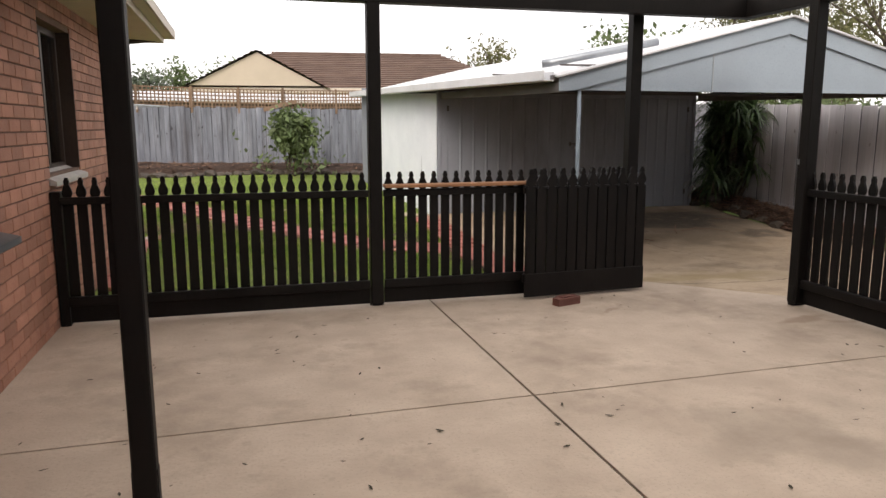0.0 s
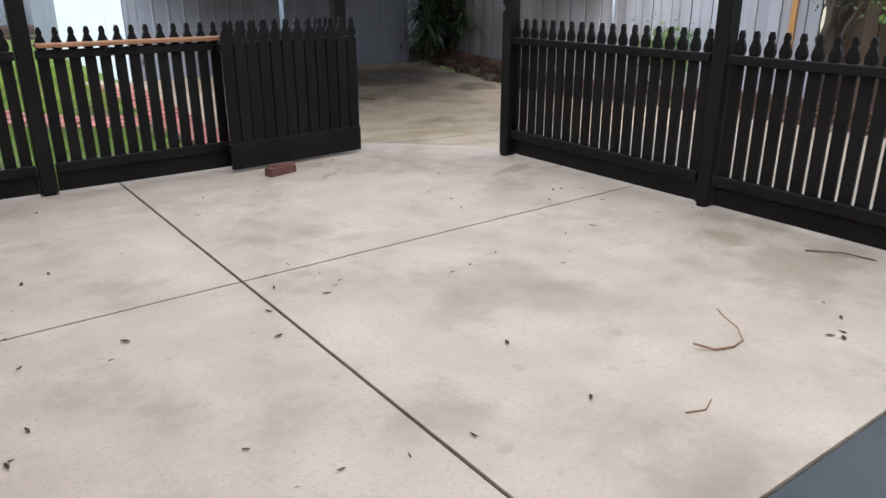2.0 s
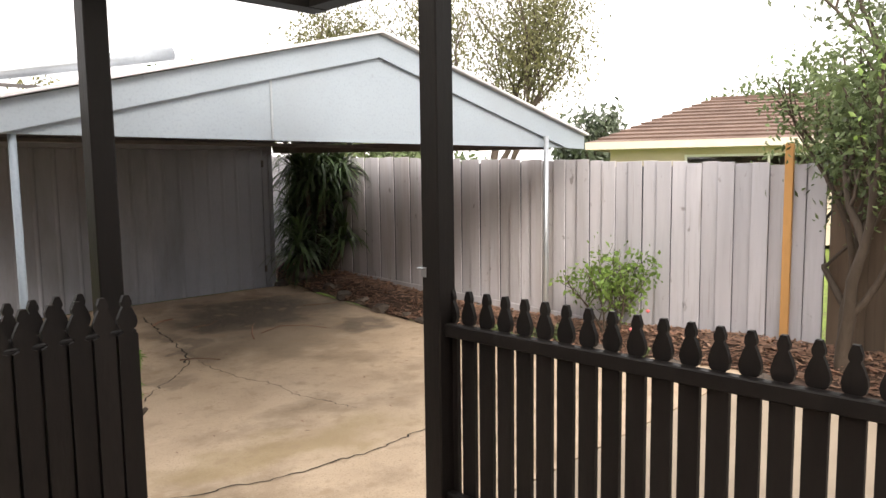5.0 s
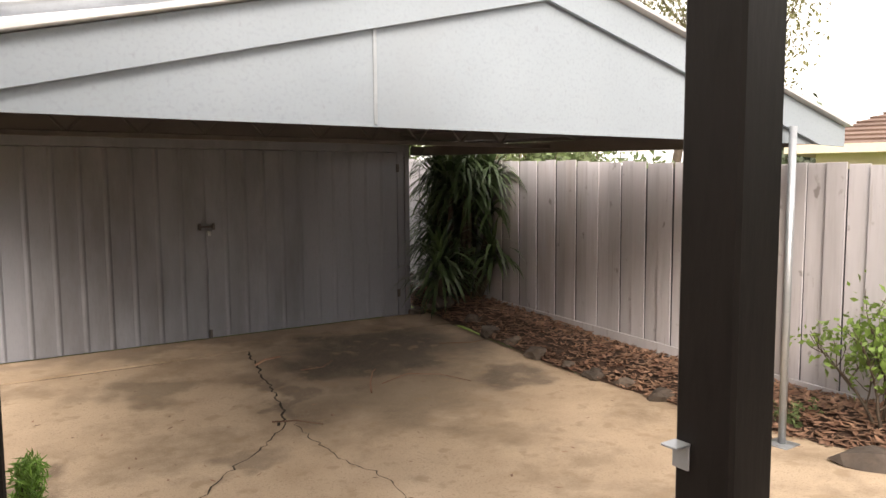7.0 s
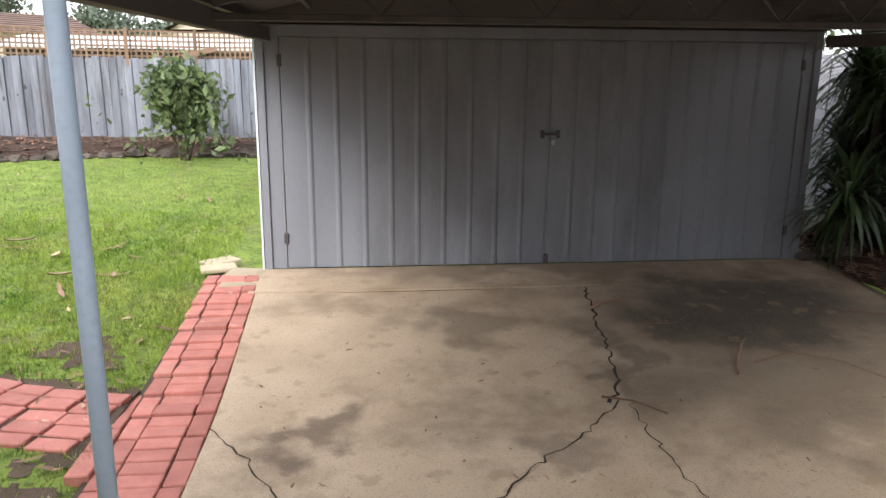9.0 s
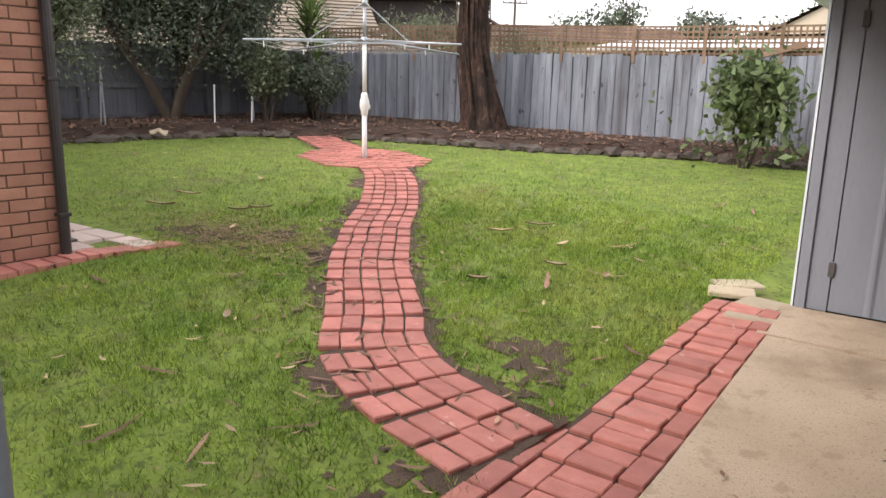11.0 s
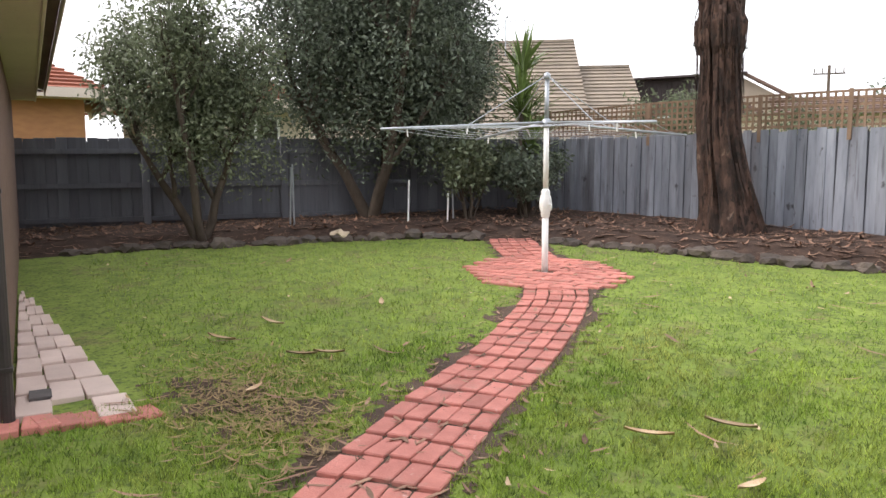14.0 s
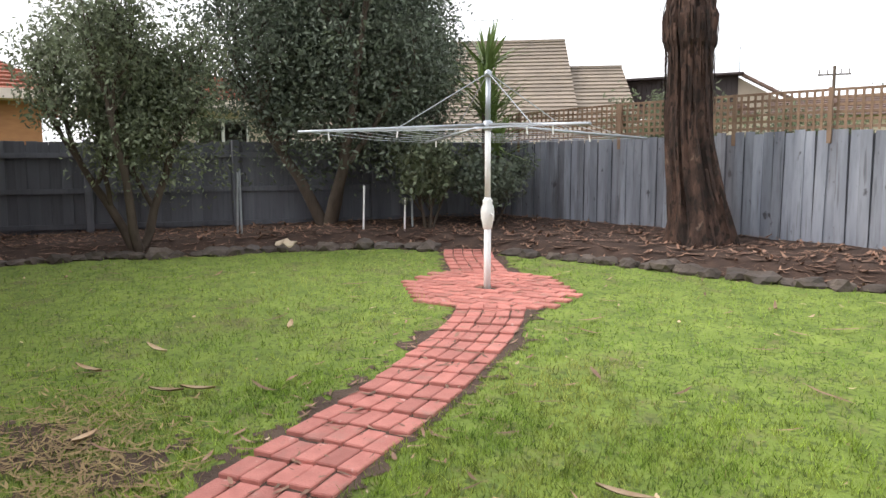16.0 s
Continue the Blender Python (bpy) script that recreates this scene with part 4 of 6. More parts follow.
for j in range(6):
    zz = 1.96 + j * 0.082
    for k in range(5):
        s0, s1 = nlen * k / 5, nlen * (k + 1) / 5
        g.beam(nd * s0 - nn * 0.04 + Vector((0, 0, zz + 0.03 * math.sin(s0 * 0.6))), nd * s1 - nn * 0.04 + Vector((0, 0, zz + 0.03 * math.sin(s1 * 0.6))), 0.008, 0.03, 0.001)
g.make("slats", M["lattice"], lat)
tagged(lat.children[0], kind="stuff")
g = Geo()
for s in (0.4, 2.25, 3.9, 5.0, 6.2, 7.3, 8.4, 9.8):
    p = nd * s + nn * 0.015
    g.cbox((0.05, 0.03, 0.62), (0, 0, 0), 0.003, Matrix.Translation((p.x, p.y, 2.09)) @ Matrix.Rotation(math.atan2(nd.y, nd.x), 4, "Z"))
tagged(g.make("lattice_post", M["lattice"], lat), kind="stuff")
a, b = nd * 7.9 + nn * 0.03 + Vector((0, 0, 1.86)), nd * 8.75 + nn * 0.03 + Vector((0, 0, 2.08))
Geo().beam(a, b, 0.02, 0.09).make("brace", M["lattice"], lat)

# ------------------------------------------------------------------ garden beds
def bed_mesh(name, inside, x0, x1, y0, y1, zf, label, material="mulch", step=0.14):
    k, j = int((x1 - x0) / step) + 1, int((y1 - y0) / step) + 1
    vid, vs, fs = {}, [], []
    def vert(i, m):
        if (i, m) not in vid:
            x, y = x0 + i * step, y0 + m * step
            vid[i, m] = len(vs)
            vs.append((x, y, zf(x, y) + 0.03 * noise.noise(Vector((x * 3, y * 3, 0)))))
        return vid[i, m]
    for i in range(k):
        for m in range(j):
            if inside(x0 + (i + 0.5) * step, y0 + (m + 0.5) * step):
                fs.append((vert(i, m), vert(i + 1, m), vert(i + 1, m + 1), vert(i, m + 1)))
    ob = new(name, raw(name, vs, fs, M[material], True))
    return tagged(ob, label, "garden bed", kind="structure")


def back_bed_z(x, y):
    s = bed_side(x, y)
    return lawn_z(x, y) + 0.005 + 0.14 * smooth01(s / 0.5) if s > -0.05 else lawn_z(x, y) - 0.02


bed_mesh("garden_bed_back", lambda x, y: bed_side(x, y) > -0.12 and y < 15.62 + 0.25 * (x + 7.8) and x > -11.8 + (y - 3) * 0.32, -11.5, 2.6, 4.0, 18.2, back_bed_z, "dark bark mulch bed along the fences")
side_bed_z = lambda x, y: max(slab_z(y), -0.13) - 0.015 + 0.14 * smooth01((x - 7.2) / 0.5) + 0.05 * smooth01((y - 6.5) / 3)
bed_mesh("garden_bed_side", lambda x, y: x > (7.2 if y > 5.6 else 7.05), 6.98, 8.1, -6.0, 11.6, side_bed_z, "bark mulch bed below the pale fence")


def litter(name, label, n, place, lmin, lmax, material, thin=0.2, seed=1, curl=0.3):
    r = random.Random(seed)
    v, f = [], []
    for _ in range(n):
        q = place(r)
        if q is None:
            continue
        x, y, z = q
        L, a = r.uniform(lmin, lmax), r.uniform(0, math.tau)
        w = L * thin * r.uniform(0.6, 1.4)
        tilt = r.gauss(0, 0.25)
        c, s = math.cos(a), math.sin(a)
        o = len(v)
        up = r.uniform(0, curl) * L * 0.35
        for u, ww, h in ((-0.5, 0.25, up), (-0.15, 1, 0.0), (0.2, 0.9, 0.0), (0.5, 0.15, up * r.uniform(0, 1))):
            for sgn in (-1, 1):
                px, py = u * L, sgn * ww * w / 2
                v.append((x + c * px - s * py, y + s * px + c * py, z + 0.005 + h + sgn * py * tilt * 0.5 + abs(ww * w * 0.1)))
        for k in range(3):
            f.append((o + 2 * k, o + 2 * k + 2, o + 2 * k + 3, o + 2 * k + 1))
    ob = new(name, raw(name, v, f, M[material]))
    return tagged(ob, label, "litter", kind="stuff")


def on_back_bed(r):
    x, y = r.uniform(-10.5, 2.4), r.uniform(6, 17.6)
    s = bed_side(x, y)
    return (x, y, back_bed_z(x, y) + 0.012) if s > 0 and y < 15.45 + 0.25 * (x + 7.8) else None


def on_side_bed(r):
    x, y = r.uniform(7.25, 8.0), r.uniform(1, 11)
    return (x, y, side_bed_z(x, y) + 0.012)


litter("bark_chips", "bark chips and strips on the mulch bed", 17000, on_back_bed, 0.05, 0.26, "chip", 0.15, 3, 0.6)
litter("bark_chips", "red-brown bark chips below the pale fence", 8000, on_side_bed, 0.03, 0.13, "chip", 0.26, 4, 0.7)


def rock_mesh(seed, name, material):
    bm = bmesh.new()
    bmesh.ops.create_icosphere(bm, subdivisions=2, radius=1)
    for v in bm.verts:
        p = v.co.copy()
        k = 1 + 0.5 * noise.noise(p * 1.5 + Vector((seed * 7.1, 0, 0))) + 0.12 * noise.noise(p * 3.1 + Vector((0, seed * 3.3, 0)))
        v.co = Vector((p.x * k, p.y * k * 0.8, p.z * k * 0.62))
    me = bpy.data.meshes.new(name)
    bm.to_mesh(me)
    bm.free()
    me.materials.append(M[material])
    return me


ROCKS = [rock_mesh(i, "rock", "rock") for i in range(6)] + [rock_mesh(9, "rock", "sandstone")]


def rock(x, y, z, s, kind=None, group="bed edging rocks"):
    me = ROCKS[R.randrange(6)] if kind is None else ROCKS[kind]
    ob = new("rock", me)
    ob.matrix_basis = Matrix.Translation((x, y, z + s * 0.25)) @ Matrix.Rotation(R.uniform(0, 6.28), 4, "Z") @ Matrix.Diagonal((s, s, s * R.uniform(0.7, 1.0), 1))
    tagged(ob, "rough grey-brown edging rock half sunk in soil" if kind is None else "pale sandstone rock on the bed edge", "rock", group)


for p, d in resample(BED[1:], 0.235):
    if math.hypot(p.x + 5.5, p.y - 13.6) < 0.38:
        continue
    s = R.uniform(0.11, 0.2)
    rock(p.x + R.uniform(-0.05, 0.05), p.y + R.uniform(-0.05, 0.05), lawn_z(p.x, p.y) - 0.02, s)
rock(-7.1, 11.72, lawn_z(-7.1, 11.72) + 0.04, 0.15, 6)
for x, y, s in ((7.12, 4.9, 0.2), (7.16, 5.7, 0.12), (7.35, 6.2, 0.09), (7.34, 7.0, 0.10), (7.32, 7.35, 0.12), (7.34, 7.7, 0.1), (7.3, 8.1, 0.13), (7.36, 8.5, 0.1), (7.33, 8.9, 0.12), (7.3, 6.6, 0.13), (7.42, 9.3, 0.12), (7.45, 10.0, 0.24), (7.2, 10.15, 0.10), (7.1, 4.2, 0.14), (7.1, 3.4, 0.12), (7.1, 2.5, 0.12)):
    rock(x, y, side_bed_z(x, y) - 0.03, s, group="side bed rocks")
g = Geo()
for x, y, w, d_, a in ((1.95, 10.32, 0.3, 0.2, 0.3), (2.2, 10.14, 0.28, 0.22, -0.2), (2.18, 9.86, 0.26, 0.18, 0.1), (1.92, 10.55, 0.32, 0.2, 0.7)):
    m = Matrix.Translation((x, y, max(slab_z(min(y, 10.1)), lawn_z(x, y)) - 0.018)) @ Matrix.Rotation(a, 4, "Z")
    st = Geo().cbox((w, d_, 0.04), (0, 0, 0), 0.012).make("stepping_stone", M["sandstone"])
    st.matrix_basis = m
    tagged(st, "flat sandstone flag beside the shed corner", "stone", "shed corner flags")

# ------------------------------------------------------------------ plants
def leaves(name, centres, spread, n, size, material, parent, slim=0.45, droop=0.0, seed=1):
    """n small bent leaves scattered round the centres."""
    r = np.random.default_rng(seed)
    c = np.array(centres, float)
    idx = r.integers(0, len(c), n)
    d = r.normal(size=(n, 3))
    d /= np.linalg.norm(d, axis=1, keepdims=True)
    p = c[idx] + d * (r.random((n, 1)) ** 0.5) * np.array(spread)
    axis = r.normal(size=(n, 3))
    axis[:, 2] -= droop
    axis /= np.linalg.norm(axis, axis=1, keepdims=True)
    other = np.cross(axis, r.normal(size=(n, 3)))
    other /= np.linalg.norm(other, axis=1, keepdims=True) + 1e-9
    L = size * r.uniform(0.6, 1.35, (n, 1))
    fold = np.cross(axis, other)
    a, b = p - axis * L / 2, p + axis * L / 2
    s1 = p + other * L * slim / 2 + fold * L * 0.08
    s2 = p - other * L * slim / 2 + fold * L * 0.08
    v = np.stack([a, s1, b, s2], 1).reshape(-1, 3)
    me = bpy.data.meshes.new(name)
    me.vertices.add(len(v))
    me.vertices.foreach_set("co", v.ravel())
    me.loops.add(6 * n)
    base = np.arange(n)[:, None] * 4
    tri = np.concatenate([base + [0, 1, 2], base + [0, 2, 3]], 1).ravel()
    me.loops.foreach_set("vertex_index", tri)
    me.polygons.add(2 * n)
    me.polygons.foreach_set("loop_start", np.arange(2 * n) * 3)
    me.update(calc_edges=True)
    me.materials.append(M[material])
    ob = new(name, me)
    ob.parent = parent
    return tagged(ob, kind="stuff")


def grow(g, base, heading, length, radius, depth, r, tips, spread=0.55, lift=0.12, kids=3, shrink=0.68, ok=None):
    pts, radii = [Vector(base)], [radius]
    d = Vector(heading).normalized()
    steps = 4
    for i in range(steps):
        d = (d + Vector((r.gauss(0, 0.13), r.gauss(0, 0.13), r.gauss(lift * 0.4, 0.06)))).normalized()
        pts.append(pts[-1] + d * (length / steps))
        radii.append(radius * (1 - 0.42 * (i + 1) / steps))
    if ok and depth < 3 and not ok(pts[-1]):
        return
    g.tube(pts, radii, 7 if depth > 1 else 5, False)
    if depth == 0:
        tips += [pts[2], pts[3], pts[4]]
        return
    if depth == 1:
        tips.append(pts[3])
    for k in range(kids):
        t = pts[2 + (k % 3)]
        a = r.uniform(0, math.tau)
        side = Vector((math.cos(a), math.sin(a), r.uniform(-0.1, 0.5)))
        grow(g, t, d * (1 - spread) + side * spread + Vector((0, 0, lift)), length * shrink * r.uniform(0.8, 1.15), radius * 0.52, depth - 1, r, tips, spread, lift, kids, shrink, ok)
    grow(g, pts[-1], d, length * shrink, radius * 0.56, depth - 1, r, tips, spread, lift, kids, shrink, ok)


def tree(name, label, at, stems, length, radius, depth, n, size, material, spread=(0.3, 0.3, 0.28), seed=1, slim=0.45, droop=0.0, category="tree", bark="wood", lift=0.12, fan=0.55, kids=3, shrink=0.68, keep=None, lean=(0, 0), low=None):
    r = random.Random(seed)
    top = root(name, at, label=label, category=category)
    g, tips = Geo(), []
    for k in range(stems):
        a = k * math.tau / stems + r.uniform(-0.4, 0.4)
        t = 0.0 if stems == 1 else 0.4
        grow(g, (0.05 * math.cos(a) * (stems > 1), 0.05 * math.sin(a) * (stems > 1), -0.05), (t * math.cos(a) + lean[0], t * math.sin(a) + lean[1], 1), length * r.uniform(0.85, 1.1), radius, depth, r, tips, fan, lift, kids, shrink, keep if name == "dark_tree" else None)
    g.make("trunk", M[bark], top, True)
    if low:
        (lx, ly), lr, z0, z1, cnt = low
        tips += [Vector((lx + r.gauss(0, lr), ly + r.gauss(0, lr), r.uniform(z0, z1))) for _ in range(cnt)]
    if keep:
        tips = [p for p in tips if keep(p)]
    leaves("foliage", [tuple(p) for p in tips], spread, n, size, material, top, slim, droop, seed)
    return top


LZ = lambda x, y: back_bed_z(x, y)
tree("olive_tree", "multi-stemmed grey-green olive-like tree in the bed", (-7.95, 10.0, LZ(-7.95, 10.0)), 3, 1.3, 0.07, 3, 36000, 0.07, "leaf_olive", (0.4, 0.4, 0.4), 5, 0.42, lift=0.3, low=((0.15, 0.1), 0.5, 0.75, 2.2, 70))
def crown_side(ox, oy):
    """Keeps a crown clear of the yucca and the open sky beside it."""
    return lambda p: 0.582 * (p.x + ox - 2.73) + 0.813 * (p.y + oy - 7.28) < -0.4


tree("dark_tree", "dense dark green tree leaning over the back fence", (-8.25, 12.7, LZ(-8.25, 12.7)), 3, 1.75, 0.10, 3, 66000, 0.08, "leaf_dark", (0.62, 0.62, 0.6), 8, 0.42, lift=0.24, lean=(0.0, 0.0), keep=crown_side(-8.25, 12.7), low=((-0.1, 0.2), 0.8, 0.9, 4.3, 230))
tree("dark_tree", "dense dark green tree leaning over the back fence", (-8.5, 14.2, LZ(-8.5, 14.2)), 3, 1.6, 0.09, 3, 54000, 0.08, "leaf_dark", (0.62, 0.62, 0.6), 9, 0.42, lift=0.22, keep=crown_side(-8.5, 14.2), low=((0.2, -0.5), 0.7, 0.9, 4.0, 170))
tree("garden_shrub", "loose green shrub in front of the yucca", (-7.0, 13.75, LZ(-7.0, 13.75)), 5, 0.62, 0.022, 2, 5200, 0.085, "leaf_olive", (0.2, 0.2, 0.2), 12, 0.5, category="shrub", lift=0.3)
tree("garden_shrub", "low dark shrub in the bed corner", (-6.6, 14.55, LZ(-6.6, 14.5)), 5, 0.5, 0.02, 2, 4200, 0.08, "leaf_dark", (0.22, 0.22, 0.2), 14, 0.5, category="shrub", lift=0.2)
tree("fruit_tree", "bushy green young tree beside the shed", (0.42, 15.95, lawn_z(0.42, 15.95)), 5, 0.66, 0.025, 2, 2300, 0.15, "leaf_mid", (0.3, 0.3, 0.3), 21, 0.5, lift=0.35, category="tree", fan=0.6, low=((0, 0), 0.4, 0.12, 0.9, 30))
tree("rose_bush", "straggly rose bush with a few pink blooms", (7.6, 5.05, 0.0), 6, 0.42, 0.014, 2, 1100, 0.06, "leaf_bright", (0.17, 0.17, 0.14), 31, 0.55, category="bush", lift=0.2, fan=0.7)
g = Geo()
for x, y, z in ((7.52, 4.62, 0.30), (7.45, 4.75, 0.12)):
    g.lathe([(0.004, -0.015), (0.017, -0.004), (0.02, 0.008), (0.008, 0.018)], (x, y, z), 8)
M["pink"] = mat("pink_petal", (0.70, 0.16, 0.17), (0.78, 0.25, 0.25), 20, 0.6, 0, 40)
ob = g.make("blooms", M["pink"], bpy.data.objects["rose_bush"])
ob.matrix_basis = Matrix.Translation((-7.6, -5.05, 0))
tree("boundary_tree", "gnarled tree with small grey-green leaves by the fence", (7.6, 3.0, 0.0), 2, 1.25, 0.06, 3, 8000, 0.06, "leaf_mid", (0.26, 0.32, 0.3), 41, 0.45, lift=0.25, keep=lambda p: p.z > 1.2)
tree("boundary_tree", "leafy bright green shrub tree before the brown fence", (7.35, 1.75, 0.0), 3, 1.0, 0.045, 3, 8500, 0.06, "leaf_bright", (0.26, 0.32, 0.3), 43, 0.5, lift=0.22, fan=0.6, keep=lambda p: p.z > 0.45)
tree("boundary_tree", "tall green shrub tree before the brown fence", (7.6, 0.4, 0.0), 3, 1.3, 0.05, 3, 9000, 0.06, "leaf_mid", (0.3, 0.36, 0.34), 44, 0.5, lift=0.3, keep=lambda p: p.z > 0.6)
tree("boundary_tree", "tall olive-green tree behind the side fence", (9.4, 2.2, 0.0), 2, 1.9, 0.09, 3, 6000, 0.085, "leaf_olive", (0.5, 0.5, 0.45), 45, 0.45, lift=0.3)
tree("birch_tree", "drooping thin-leaved birch beyond the fence", (11.6, 10.0, -0.2), 1, 2.6, 0.12, 3, 15000, 0.075, "leaf_birch", (0.6, 0.6, 0.85), 51, 0.5, droop=1.4, lift=0.2, fan=0.5)
tree("birch_tree", "drooping thin-leaved birch beyond the fence", (10.6, 13.2, -0.2), 1, 2.4, 0.12, 3, 12000, 0.08, "leaf_birch", (0.6, 0.6, 0.8), 52, 0.5, droop=1.2, lift=0.2, fan=0.5)
tree("hedge_tree", "green shrubs topping the side fence", (9.2, 10.2, 0.0), 4, 1.0, 0.04, 2, 5000, 0.1, "leaf_mid", (0.4, 0.4, 0.3), 53, 0.5, lift=0.2)
tree("hedge_tree", "green shrubs topping the side fence", (9.1, 8.5, 0.0), 4, 0.9, 0.04, 2, 4500, 0.1, "leaf_mid", (0.4, 0.5, 0.3), 54, 0.5, lift=0.15)
tree("gum_sapling", "airy grey-green gum foliage beyond the lattice", (-8.6, 19.8, 0.4), 4, 1.3, 0.04, 2, 5000, 0.11, "leaf_olive", (0.4, 0.4, 0.35), 61, 0.3, lift=0.3)
tree("gum_sapling", "airy grey-green gum foliage beyond the lattice", (-6.4, 21.0, 0.4), 4, 1.1, 0.04, 2, 4000, 0.11, "leaf_olive", (0.4, 0.4, 0.35), 62, 0.3, lift=0.3)
FAR = [(11.5, 37, 6.2, "leaf_birch"), (-2.5, 39, 5.0, "leaf_mid"), (-5.5, 38, 4.4, "leaf_dark"), (-8.5, 40, 5.0, "leaf_dark"), (0.2, 40, 5.2, "leaf_bright"), (8.2, 42, 4.9, "leaf_dark"), (-13.8, 41, 6.0, "leaf_dark"), (14.5, 24, 5.6, "leaf_mid"), (20, 22, 6.5, "leaf_birch"), (25.0, 16.5, 3.9, "leaf_dark"), (30, 12.5, 5.0, "leaf_mid"), (24, 6.5, 6.0, "leaf_mid")]
for i, (x, y, h, lm) in enumerate(FAR):
    tree("street_tree", "rounded green tree beyond the neighbouring roofs", (x, y, 0.2), 3, h * 0.42, h * 0.02, 2, 3000, 0.24, lm, (h * 0.15, h * 0.15, h * 0.13), 70 + i, 0.5, lift=0.25)


def straps(name, label, at, heads, n, length, width, material, seed, stiff=0.5, category="plant"):
    """Sword or strap leaves that arch from each head."""
    r = random.Random(seed)
    top = root(name, at, label=label, category=category)
    v, f = [], []
    for hx, hy, hz in heads:
        for _ in range(n):
            a, e = r.uniform(0, math.tau), r.uniform(-0.25, 1.45)
            L = length * r.uniform(0.65, 1.15)
            d = Vector((math.cos(a) * math.cos(e), math.sin(a) * math.cos(e), math.sin(e)))
            s = Vector((-math.sin(a), math.cos(a), 0))
            p, o, k = Vector((hx, hy, hz + r.uniform(-0.2, 0.1))), len(v), 6
            for i in range(k + 1):
                t = i / k
                w = width * (0.55 + 0.9 * t if t < 0.5 else 2.0 * (1 - t)) * 0.5 + 0.001
                v += [tuple(p - s * w), tuple(p + s * w)]
                d = (d + Vector((0, 0, -(1 - stiff) * 0.45 * (0.3 + t)))).normalized()
                p = p + d * (L / k)
            f += [(o + 2 * i, o + 2 * i + 1, o + 2 * i + 3, o + 2 * i + 2) for i in range(k)]
    ob = new("leaf_blades", raw("leaf_blades", v, f, M[material]))
    ob.parent = top
    tagged(ob, kind="stuff")
    g = Geo()
    for hx, hy, hz in heads:
        g.tube([(hx * 0.6, hy * 0.6, -0.05), (hx * 0.9, hy * 0.9, hz * 0.5), (hx, hy, hz)], [0.045, 0.035, 0.03], 7)
    g.make("stem", M["wood"], top, True)
    return top


straps("strap_plant", "tall clump of dark drooping strap-leaved plants", (7.70, 10.2, 0.15), [(R.uniform(-0.36, 0.34), R.uniform(-0.5, 0.35), z) for z in (0.35, 0.5, 0.6, 0.75, 0.85, 0.95, 1.1, 1.2, 1.35, 1.45, 1.55, 1.65, 1.4, 1.7, 1.5)], 130, 0.66, 0.04, "leaf_strap", 3, 0.2)
M["leaf_yucca"] = mat("yucca_leaf", (0.12, 0.19, 0.05), (0.19, 0.26, 0.085), 4, 0.45, 0, 20, vary=0.35, leafy=0.15)
straps("yucca", "tall yucca with stiff yellow-green sword leaves", (-7.05, 14.75, LZ(-7.05, 14.75)), [(0, 0, 2.25), (0.25, -0.2, 1.75), (-0.2, 0.2, 1.5), (0.15, 0.1, 1.1)], 75, 0.75, 0.05, "leaf_yucca", 5, 0.93)

# small conifer by the gate
con = root("conifer_shrub", (2.81, 4.81, -0.07), label="small cut-back conifer with a bright green tuft", category="shrub")
g = Geo().tube([(0, 0, -0.03), (0.01, 0, 0.35), (-0.02, 0.01, 0.7), (0.0, 0.0, 0.95)], [0.035, 0.03, 0.025, 0.01], 8)
for a, z, l_ in ((0.3, 0.4, 0.16), (2.2, 0.5, 0.14), (4.1, 0.6, 0.15), (5.2, 0.35, 0.12)):
    g.tube([(0, 0, z), (l_ * math.cos(a), l_ * math.sin(a), z + 0.12)], [0.016, 0.011], 6)
g.make("trunk", M["wood"], con)
leaves("foliage", [(R.gauss(0, 0.025), R.gauss(0, 0.025), 0.72 + 0.028 * k) for k in range(11)] + [(R.gauss(0, 0.05), R.gauss(0, 0.05), 0.60 + R.random() * 0.2) for k in range(10)], (0.035, 0.035, 0.04), 3000, 0.035, "conifer", con, 0.14, -0.9, 4)
# little weeds in the bed corner and by the post
for x, y, s in ((7.25, 5.9, 0.12), (7.3, 6.3, 0.1), (7.35, 9.9, 0.14), (7.45, 5.6, 0.15), (7.15, 4.5, 0.1)):
    top = root("weed", (x, y, side_bed_z(x, y)), label="small green weed in the mulch", category="weed", group="weeds")
    leaves("foliage", [(R.gauss(0, s * 0.5), R.gauss(0, s * 0.5), s * R.random()) for _ in range(8)], (s * 0.4,) * 3, 160, 0.05, "leaf_mid", top, 0.4, 0, 6)

# ------------------------------------------------------------------ gum trunk
gum = root("gum_tree", (-3.79, 15.7, 0.50), label="big gum trunk with peeling ribbons of brown bark", category="tree")
lean_x = lambda z: -0.22 * smooth01(z / 1.6) - 0.03 * z
bm = bmesh.new()
rings, seg = 60, 48
vs = []
for i in range(rings):
    z = i * 0.1
    rad = 0.245 + 0.2 * math.exp(-z * 2.4) + 0.025 * math.sin(z * 2.2) + (0.05 if 2.45 < z < 2.9 else 0)
    row = []
    for k in range(seg):
        a = math.tau * k / seg
        p = Vector((math.cos(a), math.sin(a), 0))
        rough = 0.06 * noise.noise(Vector((p.x * 4, p.y * 4, z * 0.5))) + 0.07 * noise.noise(Vector((p.x * 11, p.y * 11, z * 1.2 + 5))) + 0.035 * noise.noise(Vector((p.x * 25, p.y * 25, z * 2)))
        rr = rad * (1 + 0.18 * math.exp(-z * 2) * math.sin(a * 5)) + rough
        row.append(bm.verts.new((rr * p.x + lean_x(z), rr * p.y, z - 0.05)))
    vs.append(row)
